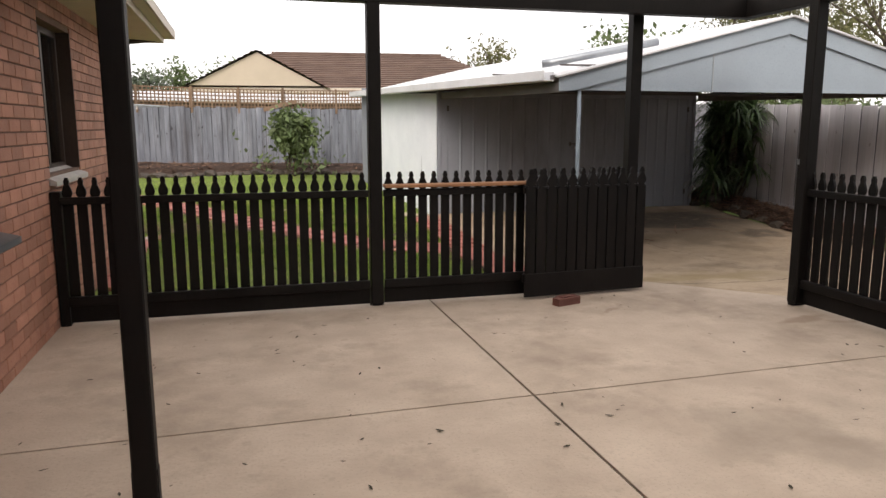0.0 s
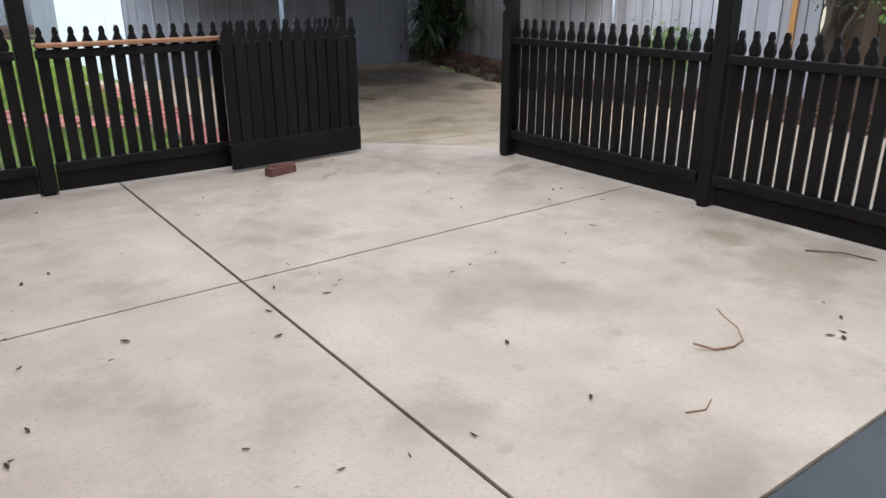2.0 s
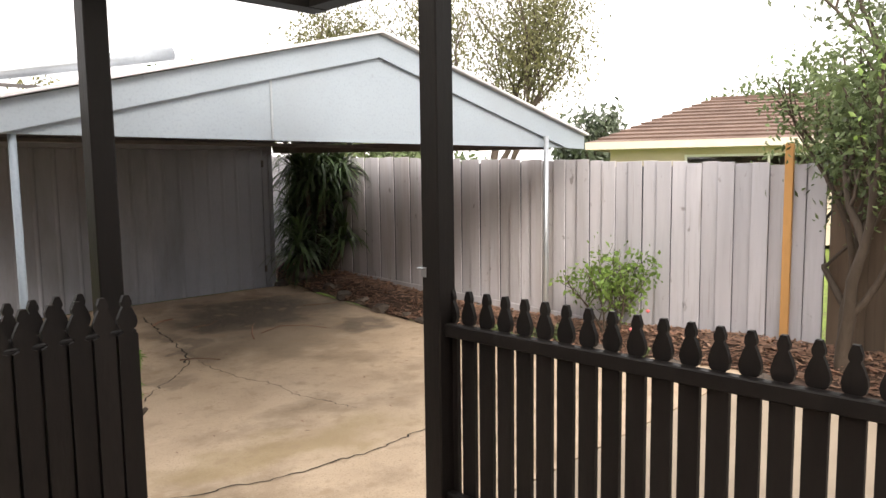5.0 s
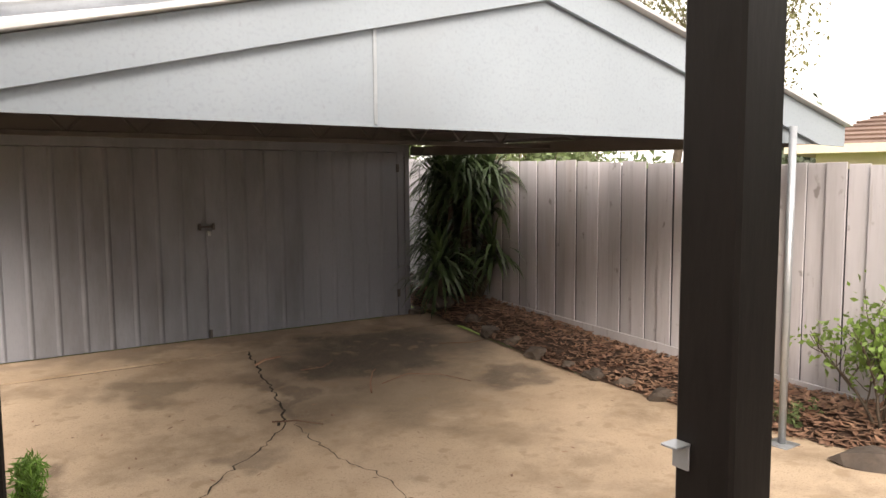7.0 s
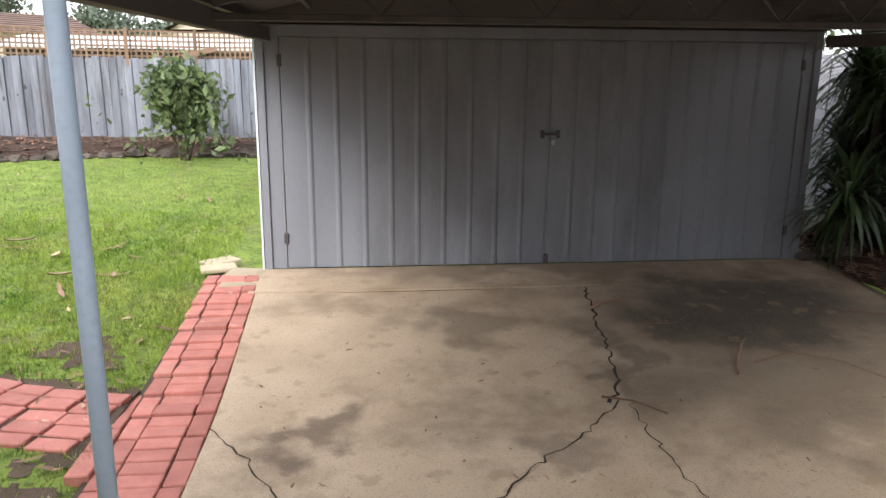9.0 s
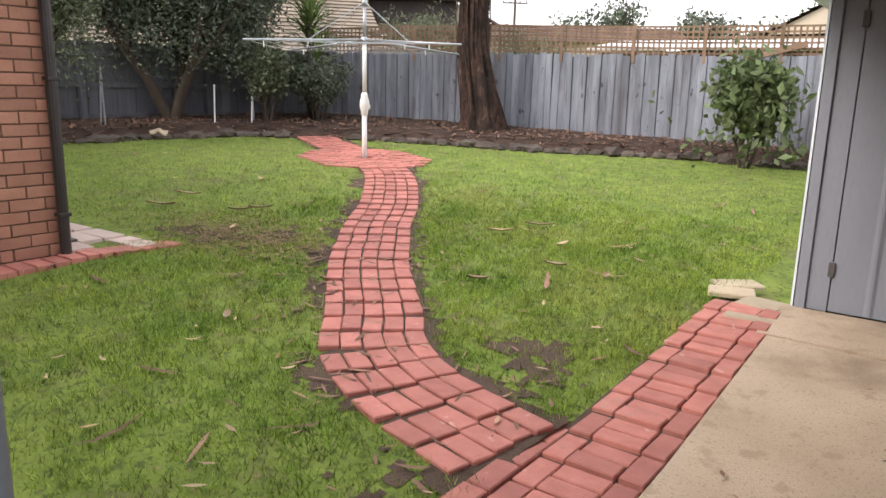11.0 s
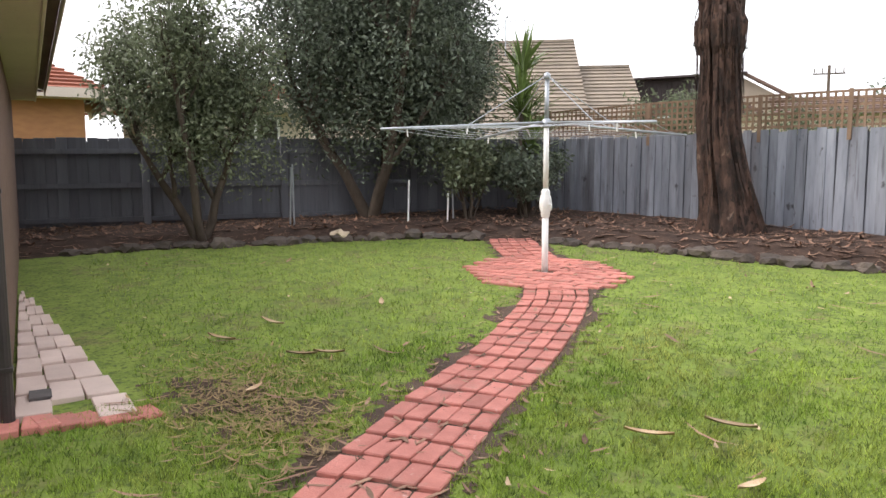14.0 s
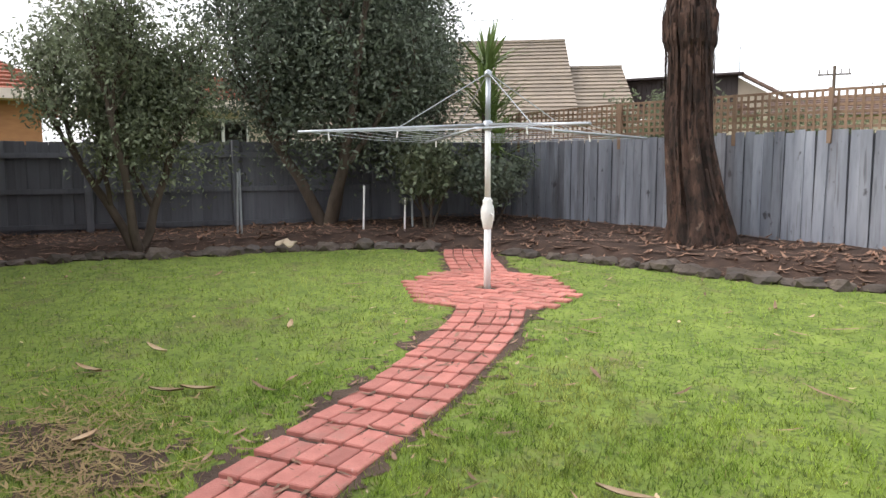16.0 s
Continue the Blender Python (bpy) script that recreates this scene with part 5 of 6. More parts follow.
for i in range(rings - 1):
    for k in range(seg):
        bm.faces.new((vs[i][k], vs[i][(k + 1) % seg], vs[i + 1][(k + 1) % seg], vs[i + 1][k]))
me = bpy.data.meshes.new("trunk")
bm.to_mesh(me)
bm.free()
me.materials.append(M["bark"])
tr = new("trunk", me)
tr.parent = gum
v, f = [], []
for _ in range(260):
    a, z0 = R.uniform(0, math.tau), R.uniform(0.3, 5.4)
    if R.random() < 0.35:
        z0 = R.uniform(2.2, 2.9)
    L, w = R.uniform(0.2, 0.7), R.uniform(0.012, 0.04)
    o = len(v)
    for i in range(5):
        t = i / 4
        z = z0 - L * t
        if z < 0.05:
            z = 0.05
        rad = 0.275 + 0.2 * math.exp(-z * 2.4) + (0.05 if 2.45 < z < 2.9 else 0) + 0.035 * t * R.random()
        ox = lean_x(z)
        for s in (-1, 1):
            b = a + s * w / rad / 2 * (1 - 0.5 * t)
            v.append((rad * math.cos(b) + ox, rad * math.sin(b), z))
    f += [(o + 2 * i, o + 2 * i + 1, o + 2 * i + 3, o + 2 * i + 2) for i in range(4)]
ob = new("peeling_bark", raw("peeling_bark", v, f, M["bark"]))
ob.parent = gum
tagged(ob, kind="stuff")

# ------------------------------------------------------------------ clothes line
CX, CY = -3.66, 12.65
cz = lawn_z(CX, CY) + 0.02
hoist = root("clothes_hoist", (CX, CY, cz), label="white rotary clothes hoist with long thin arms", category="clothesline")
g = Geo().tube([(0, 0, -0.1), (0, 0, 0.56)], 0.034, 16)
g.make("lower_mast", M["white"], hoist, True)
g = Geo().lathe([(0.034, 0.56), (0.045, 0.57), (0.05, 0.62), (0.062, 0.66), (0.066, 0.72), (0.058, 0.77), (0.045, 0.80), (0.048, 0.83), (0.03, 0.86)], (0, 0, 0), 18)
g.tube([(0.06, 0, 0.70), (0.1, 0, 0.70), (0.1, 0, 0.64)], 0.008, 8)
g.make("winding_gear", M["white"], hoist, True)
Geo().tube([(0, 0, 0.86), (0, 0, 1.50)], 0.028, 16).make("mast", M["white"], hoist, True)
g = Geo().tube([(0, 0, 1.50), (0, 0, 2.0)], 0.024, 14).lathe([(0.035, 1.98), (0.035, 2.03), (0.01, 2.05)]).lathe([(0.04, 1.49), (0.045, 1.52), (0.045, 1.57), (0.03, 1.58)])
g.make("upper_mast", M["gal"], hoist, True)
armz, arml = 1.54, 1.78
ends = []
for k in range(4):
    a = radians(-98 + 90 * k)
    e = Vector((arml * math.cos(a), arml * math.sin(a), armz - 0.10))
    ends.append(e)
    Geo().tube([(0.03 * math.cos(a), 0.03 * math.sin(a), armz), tuple(e)], 0.014, 8).make("arm", M["gal"], hoist, True)
    Geo().tube([(0, 0, 2.02), tuple(Vector((0, 0, armz)).lerp(e, 0.5))], 0.005, 6).make("stay", M["gal"], hoist)
g = Geo()
for k in range(4):
    for j in range(6):
        t = 0.42 + 0.11 * j
        p, q = Vector((0, 0, armz)).lerp(ends[k], t), Vector((0, 0, armz)).lerp(ends[(k + 1) % 4], t)
        mid = (p + q) / 2 + Vector((0, 0, -0.02))
        g.tube([tuple(p), tuple(mid), tuple(q)], 0.0022, 4, False)
tagged(g.make("line", M["gal"], hoist), kind="stuff")
for k, t in ((0, 0.5), (1, 0.7), (1, 0.45), (2, 0.62), (3, 0.8), (0, 0.85)):
    p = Vector((0, 0, armz)).lerp(ends[k], t) + Vector((0, 0, -0.045))
    ob = Geo().cbox((0.012, 0.012, 0.075), (0, 0, 0), 0.002).make("peg", M["white"], hoist)
    ob.matrix_basis = Matrix.Translation(p) @ Matrix.Rotation(R.uniform(-0.3, 0.3), 4, "X")

# garden stakes
for x, y, h, tx, ty, mt in ((-7.35, 12.9, 0.62, 0.0, 0.02, "white"), (-6.95, 13.35, 0.45, 0.03, 0, "white"), (-7.2, 13.6, 0.6, -0.03, 0, "gal"), (-8.05, 11.3, 0.85, 0.1, 0, "gal"), (-8.0, 11.35, 0.9, -0.04, 0, "gal")):
    z = LZ(x, y)
    ob = Geo().tube([(0, 0, -0.05), (tx, ty, h)], 0.014, 7).make("garden_stake", M[mt])
    ob.location = (x, y, z)
    tagged(ob, "thin pale stake pushed into the garden bed", "stake", "garden stakes")

# ------------------------------------------------------------------ neighbours
def cottage(name, label, a, b, depth, eave, ridge, wall, roof, hip=1.2, base=-0.2, rows=16, openings=()):
    """A house whose front wall runs from a to b; it lies depth to the left of a-b."""
    a, b = Vector((*a, 0)), Vector((*b, 0))
    d = (b - a).normalized()
    n_ = Vector((-d.y, d.x, 0))
    L = (b - a).length
    top = root(name, a, label=label, category="house", group="neighbouring houses")
    P = lambda u, w, z: tuple(d * u + n_ * w + Vector((0, 0, z)))
    t = 0.2
    def slab_(g, u0, u1, w0, w1, z0, z1):
        g.poly([P(u0, w0, z0), P(u1, w0, z0), P(u1, w1, z0), P(u0, w1, z0), P(u0, w0, z1), P(u1, w0, z1), P(u1, w1, z1), P(u0, w1, z1)], [(3, 2, 1, 0), (4, 5, 6, 7), (0, 1, 5, 4), (1, 2, 6, 5), (2, 3, 7, 6), (3, 0, 4, 7)])
    g = Geo()
    last = 0.0
    for u0, u1, z0, z1 in openings:
        slab_(g, last, u0, 0, t, base, eave), slab_(g, u0, u1, 0, t, base, z0), slab_(g, u0, u1, 0, t, z1, eave)
        last = u1
    slab_(g, last, L, 0, t, base, eave), slab_(g, 0, L, depth - t, depth, base, eave), slab_(g, 0, t, t, depth - t, base, eave), slab_(g, L - t, L, t, depth - t, base, eave)
    g.make("wall", M[wall], top)
    for u0, u1, z0, z1 in openings:
        w = Geo()
        for q in ((u0, u0 + 0.06, z0, z1), (u1 - 0.06, u1, z0, z1), (u0 + 0.06, u1 - 0.06, z0, z0 + 0.06), (u0 + 0.06, u1 - 0.06, z1 - 0.06, z1), ((u0 + u1) / 2 - 0.03, (u0 + u1) / 2 + 0.03, z0 + 0.06, z1 - 0.06)):
            slab_(w, q[0], q[1], 0.05, 0.1, q[2], q[3])
        wo = w.make("window", M["white"], top)
        w = Geo()
        slab_(w, u0 + 0.05, u1 - 0.05, 0.07, 0.078, z0 + 0.05, z1 - 0.05)
        w.make("glass", M["glass"], wo)
    o = 0.5
    g = Geo()
    tiled_slope(g, P(-o, -o, eave), P(L + o, -o, eave), P(L - hip, depth / 2, ridge), P(hip, depth / 2, ridge), rows, 0.05)
    tiled_slope(g, P(-o, depth + o, eave), P(L + o, depth + o, eave), P(L - hip, depth / 2, ridge), P(hip, depth / 2, ridge), rows, 0.05)
    if hip > 0.05:
        tiled_slope(g, P(-o, -o, eave), P(-o, depth + o, eave), P(hip, depth / 2, ridge), P(hip, depth / 2, ridge), rows, 0.05)
        tiled_slope(g, P(L + o, -o, eave), P(L + o, depth + o, eave), P(L - hip, depth / 2, ridge), P(L - hip, depth / 2, ridge), rows, 0.05)
    g.make("roof", M[roof], top)
    if hip <= 0.05:
        g = Geo()
        for u in (0.02, L - 0.02):
            g.poly([P(u, 0, eave), P(u, depth, eave), P(u, depth / 2, ridge - 0.06)], [(0, 1, 2)])
        g.make("gable", M[wall], top)
    g = Geo()
    slab_(g, -o - 0.03, L + o + 0.03, -o - 0.03, -o, eave - 0.14, eave + 0.04)
    slab_(g, -o, L + o, -o, 0, eave - 0.14, eave - 0.12)
    slab_(g, -o - 0.03, -o, -o, depth + o, eave - 0.14, eave + 0.04), slab_(g, L + o, L + o + 0.03, -o, depth + o, eave - 0.14, eave + 0.04)
    g.make("fascia", M["trim"], top)
    g = Geo()
    g.beam(P(hip, depth / 2, ridge + 0.03), P(L - hip, depth / 2, ridge + 0.03), 0.16, 0.08)
    g.make("ridge_cap", M[roof], top)
    return top


cottage("neighbour_house", "brick house with a brown tiled roof", (-2.2, 28.0), (10.2, 26.8), 7.0, 2.85, 4.5, "cream", "tile_brown", 2.6, rows=18)
g = Geo().poly([(-2.45, 27.35, 2.95), (2.3, 26.9, 2.95), (0.0, 27.1, 4.15), (-2.45, 27.45, 2.95), (2.3, 27.0, 2.95), (0.0, 27.2, 4.15)], [(0, 1, 2), (5, 4, 3), (0, 3, 4, 1), (1, 4, 5, 2), (2, 5, 3, 0)])
nh = bpy.data.objects["neighbour_house"]
ob = g.make("front_gable", M["cream"], nh)
ob.matrix_basis = Matrix.Translation((2.2, -28.0, 0))
g = Geo()
tiled_slope(g, (-2.75, 27.2, 2.82), (-2.75, 29.5, 2.9), (0.0, 31.2, 4.25), (0.0, 26.95, 4.22), 12, 0.05)
tiled_slope(g, (2.6, 26.75, 2.82), (2.6, 29.5, 2.9), (0.0, 31.2, 4.25), (0.0, 26.95, 4.22), 12, 0.05)
ob = g.make("front_roof", M["tile_brown"], nh)
ob.matrix_basis = Matrix.Translation((2.2, -28.0, 0))
cottage("neighbour_house", "steep house with grey shingle courses", (-20.4, 15.6), (-15.2, 22.6), 5.0, 2.4, 5.7, "cream", "shingle", 0.0, rows=26)
cottage("neighbour_house", "lower wing with grey shingle roof", (-16.0, 21.4), (-14.1, 24.0), 4.0, 2.3, 4.75, "cream", "shingle", 0.0, rows=20)
cottage("neighbour_house", "orange brick house with red tiles and a white window", (-13.75, 3.0), (-13.75, 9.0), 6.0, 2.95, 4.6, "orangebrick", "tile_red", 2.4, rows=18)
cottage("neighbour_house", "cream rendered house with white windows", (-13.6, 10.2), (-13.6, 13.6), 5.0, 2.9, 3.9, "cream", "tile_red", 1.5, rows=12, openings=((1.6, 2.7, 1.9, 2.6),))
cottage("neighbour_house", "cream house with brown tiles beyond the pale fence", (17.9, 11.4), (20.6, 4.4), 6.0, 2.25, 3.5, "cream", "tile_brown", 2.2, rows=12, openings=((1.8, 5.6, 1.0, 1.95),))
top = root("neighbour_house", (-15.1, 27.0, 0), label="house with dark clad clerestory and cream gable wall", category="house", group="neighbouring houses")
dd = Vector((3.06, 2.6, 0)).normalized()
dn = Vector((-dd.y, dd.x, 0))
g = Geo()
g.beam(-dd * 2.6 + Vector((0, 0, 3.95)), dd * 1.8 + Vector((0, 0, 4.02)), 0.15, 0.85)
for i in range(30):
    g.beam(-dd * 2.6 + dd * 0.15 * i - dn * 0.09 + Vector((0, 0, 3.55)), -dd * 2.6 + dd * 0.15 * i - dn * 0.09 + Vector((0, 0, 4.35)), 0.02, 0.02, 0.002)
g.make("clerestory", M["darkclad"], top)
Geo().beam(-dd * 2.8 - dn * 0.2 + Vector((0, 0, 4.40)), dd * 1.95 - dn * 0.2 + Vector((0, 0, 4.48)), 0.7, 0.06).make("roof_edge", M["darkclad"], top)
g = Geo()
p0, p1 = dd * 1.8, dd * 3.6
g.poly([tuple(p0 + Vector((0, 0, -0.2))), tuple(p1 + Vector((0, 0, -0.2))), tuple(p1 + Vector((0, 0, 3.35))), tuple(p0 + Vector((0, 0, 4.4))), tuple(p0 + dn * 5 + Vector((0, 0, -0.2))), tuple(p1 + dn * 5 + Vector((0, 0, -0.2))), tuple(p1 + dn * 5 + Vector((0, 0, 3.35))), tuple(p0 + dn * 5 + Vector((0, 0, 4.4)))], [(0, 1, 2, 3), (7, 6, 5, 4), (1, 5, 6, 2), (3, 2, 6, 7)])
g.beam(dd * -4 - dn * 2.4 + Vector((0, 0, 1.4)), dd * 9 - dn * 2.4 + Vector((0, 0, 1.4)), 0.2, 3.2)
g.make("wall", M["cream"], top)
g = Geo()
tiled_slope(g, tuple(-dd * 4 - dn * 2.8 + Vector((0, 0, 3.0))), tuple(dd * 2.4 - dn * 2.8 + Vector((0, 0, 3.0))), tuple(dd * 1.9 - dn * 0.1 + Vector((0, 0, 3.6))), tuple(-dd * 3.4 - dn * 0.1 + Vector((0, 0, 3.6))), 9, 0.04)
g.beam(dd * 1.9 - dn * 0.25 + Vector((0, 0, 4.45)), dd * 3.8 - dn * 0.25 + Vector((0, 0, 3.38)), 0.4, 0.08)
tiled_slope(g, tuple(dd * 2.6 - dn * 2.8 + Vector((0, 0, 2.95))), tuple(dd * 10 - dn * 2.8 + Vector((0, 0, 2.95))), tuple(dd * 10 + Vector((0, 0, 3.7))), tuple(dd * 2.6 + Vector((0, 0, 3.7))), 9, 0.04)
g.make("roof", M["tile_brown"], top)
# sheds and sheet roofs just over the back fence
for x, y, w_, a in ((-0.5, 21.5, 7.0, 0.2), (4.5, 22.8, 4.0, 0.2)):
    top = root("garden_shed", (x, y, 0), label="low shed with a pale sheet roof over the fence", category="shed", group="sheds over the fence")
    m = Matrix.Rotation(a, 4, "Z")
    Geo().cbox((w_, 2.4, 2.25), (0, 0, 1.0), 0.01, m).make("wall", M["palingbrown"], top)
    g = Geo()
    tiled_slope(g, m @ Vector((-w_ / 2 - 0.2, -1.5, 2.14)), m @ Vector((w_ / 2 + 0.2, -1.5, 2.14)), m @ Vector((w_ / 2 + 0.2, 1.4, 2.5)), m @ Vector((-w_ / 2 - 0.2, 1.4, 2.5)), 3, 0.03)
    g.make("roof", M["roofmetal"], top)
# power poles, aerials and wires
for x, y, h, w_, a in ((-34.4, 35.0, 9.2, 1.5, 0.8), (-22.7, 46.4, 7.1, 1.6, 0.7)):
    top = root("power_pole", (x, y, 0), label="grey timber power pole with crossarm", category="pole", group="power poles")
    Geo().tube([(0, 0, -0.2), (0, 0, h)], [0.11, 0.08], 8).make("pole", M["wood"], top, True)
    c, s = math.cos(a) * w_ / 2, math.sin(a) * w_ / 2
    g = Geo().beam((-c, -s, h - 0.45), (c, s, h - 0.45), 0.08, 0.08)
    for t in (-0.9, -0.4, 0.4, 0.9):
        g.tube([(c * t, s * t, h - 0.4), (c * t, s * t, h - 0.15)], 0.03, 6)
    g.make("crossarm", M["wood"], top)
for x, y, z0, h in ((-17.0, 21.2, 5.3, 1.1), (-14.4, 29.0, 4.3, 1.5)):
    top = root("tv_aerial", (x, y, z0 - 0.3), label="thin metal television aerial on a roof", category="aerial", group="roof aerials")
    g = Geo().tube([(0, 0, 0), (0, 0, h)], 0.018, 6).beam((-0.5, -0.4, h), (0.5, 0.4, h - 0.08), 0.02, 0.02)
    for i in range(6):
        t = -0.5 + i * 0.2
        g.beam((t + 0.12, t * 0.8 - 0.15, h - 0.08 * (t + 0.5)), (t - 0.12, t * 0.8 + 0.15, h - 0.08 * (t + 0.5)), 0.012, 0.012)
    g.make("antenna", M["gal"], top)

# ------------------------------------------------------------------ grass and litter
def bare(x, y):
    """Worn soil beside the path and in patches, from 0 to 1."""
    d = path_dist(x, y)
    k = 1 - smooth01((d - 0.30) / (0.34 if path_left(x, y) and y < 11.6 else 0.20))
    side = noise.noise(Vector((x * 1.7, y * 1.7, 3)))
    k *= 0.62 + 1.2 * side + 0.6 * noise.noise(Vector((x * 6, y * 6, 2)))
    for px, py, pr in ((1.45, 8.55, 0.42), (1.62, 8.35, 0.35), (1.7, 7.0, 0.4), (1.85, 6.6, 0.35), (-2.05, 8.75, 0.4), (-1.35, 9.15, 0.5), (-1.75, 8.9, 0.45)):
        k = max(k, 0.85 * (1 - math.hypot(x - px, y - py) / pr) + 0.7 * noise.noise(Vector((x * 5, y * 5, 8))) if math.hypot(x - px, y - py) < pr else 0)
    return max(0, min(1, k))


chance0 = lambda x, y: 1.0 if (x - 0.6) ** 2 + (y - 9.4) ** 2 < 9 else 0.5


def grass_field(name, label, n, boxes, hmin, hmax, width, material, seed, chance):
    r = np.random.default_rng(seed)
    v, f = [], []
    for (x0, x1, y0, y1), share in boxes:
        for x, y in zip(r.uniform(x0, x1, int(n * share)), r.uniform(y0, y1, int(n * share))):
            if r.random() > chance0(x, y):
                continue
            if bed_side(x, y) > -0.06 or x > 2.0 or (x > 1.92 and y < 10.4) or (x < -2.0 and y < 8.5 + 0.0 * x) or y < 4.6 or path_dist(x, y) < 0.305 or math.hypot((x - CX) * 0.85, y - CY) < 0.66:
                continue
            if r.random() > chance(x, y):
                continue
            z = lawn_z(x, y) - 0.004
            a, h, ln = r.uniform(0, 6.283), r.uniform(hmin, hmax), r.normal(0, 0.45, 2)
            wx, wy = math.cos(a) * width, math.sin(a) * width
            o = len(v)
            v += [(x - wx, y - wy, z), (x + wx, y + wy, z), (x + ln[0] * h, y + ln[1] * h, z + h)]
            f.append((o, o + 1, o + 2))
    ob = new(name, raw(name, v, f, M[material]))
    return tagged(ob, label, "grass", kind="stuff")


AREAS = [((-8.0, 2.0, 4.7, 16.4), 1.0)]


def near_walk(x, y):
    """Denser where the walk passes."""
    d = math.hypot((x - 0.6) * 0.9, y - 9.4)
    return 1.0 if d < 1.6 else max(0.12, math.exp(-(d - 1.6) / 2.2))


def clump(x, y):
    """Tufts and thin spots in the sward."""
    return min(1, max(0.12, 0.62 + 0.9 * noise.noise(Vector((x * 9, y * 9, 5))) + 0.55 * noise.noise(Vector((x * 2.3, y * 2.3, 15)))))


grass_field("lawn_grass", "short green lawn grass with bare spots", 1000000, AREAS, 0.018, 0.06, 0.0028, "grass", 5, lambda x, y: near_walk(x, y) * clump(x, y) * (1 - bare(x, y)))
grass_field("dry_grass", "yellowed dry grass along the worn edges", 70000, AREAS, 0.012, 0.045, 0.0026, "straw", 6, lambda x, y: (0.4 + 0.6 * near_walk(x, y)) * 0.7 * (0.12 + 0.75 * max(0, noise.noise(Vector((x * 0.9, y * 0.9, 9))) - 0.15) + 0.6 * bare(x, y)))
# bare soil, a thin crust on the turf
step = 0.04
vid, vs, fs = {}, [], []
for i in range(int(9.5 / step)):
    for j in range(int(8.6 / step)):
        x, y = -6.2 + i * step, 5.6 + j * step
        if x > 1.9 or (bed_side(x, y) > -0.1) or bare(x, y) + 0.5 * noise.noise(Vector((x * 11, y * 11, 6))) < 0.52 and path_dist(x, y) > 0.31 and math.hypot((x - CX) * 0.85, y - CY) > 0.66:
            continue
        q = []
        for di, dj in ((0, 0), (1, 0), (1, 1), (0, 1)):
            key = (i + di, j + dj)
            if key not in vid:
                px, py = -6.2 + key[0] * step, 5.6 + key[1] * step
                vid[key] = len(vs)
                vs.append((px + 0.02 * noise.noise(Vector((px * 9, py * 9, 1))), py + 0.02 * noise.noise(Vector((px * 9, py * 9, 4))), lawn_z(px, py) + 0.006 + 0.005 * noise.noise(Vector((px * 14, py * 14, 0)))))
            q.append(vid[key])
        fs.append(tuple(q))
tagged(new("soil_patch", raw("soil_patch", vs, fs, M["soil"], True)), "dark bare soil beside the brick path", "soil", kind="structure")


def on_lawn(r):
    x, y = r.uniform(-7.5, 1.9), r.uniform(5, 16)
    if bed_side(x, y) > -0.1 or (x < -2 and y < 8.5):
        return None
    return (x, y, lawn_z(x, y) + 0.022)


def on_edges(r):
    p = PATH_FINE[r.randrange(len(PATH_FINE))]
    x, y = p[0] + r.gauss(0, 0.42), p[1] + r.gauss(0, 0.42)
    return (x, y, lawn_z(x, y) + 0.014) if x < 1.85 and bed_side(x, y) < -0.1 else None


def on_drypatch(r):
    x, y = r.gauss(-1.6, 0.6), r.gauss(9.02, 0.26)
    return (x, y, lawn_z(x, y) + 0.02) if path_dist(x, y) > 0.33 and not (x < -2.1 and y < 8.5) else None


litter("fallen_leaves", "curled dry gum leaves scattered on the lawn", 280, on_lawn, 0.03, 0.10, "leaf_dead", 0.22, 21, 0.5)
litter("bark_strips", "brown bark strips and twigs on the lawn", 130, on_lawn, 0.12, 0.38, "chip", 0.09, 22, 0.3)
litter("edge_litter", "twigs and leaf litter along the brick path", 900, on_edges, 0.03, 0.16, "chip", 0.14, 23, 0.3)
litter("dry_litter", "straw-coloured litter by the house corner", 1500, on_drypatch, 0.03, 0.14, "straw", 0.09, 24, 0.3)
litter("patio_litter", "tiny dark leaf fragments on the patio", 150, lambda r: (r.uniform(-1.9, 3.6), r.uniform(0.0, 4.3), 0.001), 0.01, 0.05, "crack", 0.3, 25, 0.3)
litter("slab_litter", "small leaf scraps on the carport slab", 170, lambda r: (lambda x, y: (x, y, slab_z(y) + 0.012))(r.uniform(2.6, 7.2), r.uniform(5.2, 9.5)), 0.012, 0.05, "chip", 0.3, 26, 0.3)


def twig(pts, rad, z, label, material="chip"):
    rad *= 0.6
    ob = Geo().tube([(x, y, z(x, y) + rad + h) for x, y, h in pts], [rad * (1 - 0.5 * i / len(pts)) for i in range(len(pts))], 6).make("twig", M[material])
    tagged(ob, label, "twig", "fallen twigs")


flat = lambda x, y: 0.0
sl = lambda x, y: slab_z(y) + 0.014
twig([(1.96, 0.42, 0.02), (2.02, 0.36, 0), (2.10, 0.33, 0), (2.18, 0.34, 0), (2.23, 0.40, 0.02), (2.25, 0.47, 0.03), (2.26, 0.52, 0.05)], 0.009, flat, "curved dry bark twig lying on the patio")
twig([(1.55, 0.15, 0), (1.62, 0.12, 0), (1.68, 0.14, 0.01)], 0.006, flat, "short dry twig lying on the patio")
twig([(3.4, 0.75, 0), (3.5, 0.6, 0.01), (3.55, 0.45, 0)], 0.009, flat, "short bark strip lying by the fence")
twig([(5.42, 7.95, 0.0), (5.50, 8.12, 0.01), (5.62, 8.30, 0.04), (5.70, 8.40, 0.02)], 0.014, sl, "brown bark strip on the carport slab")
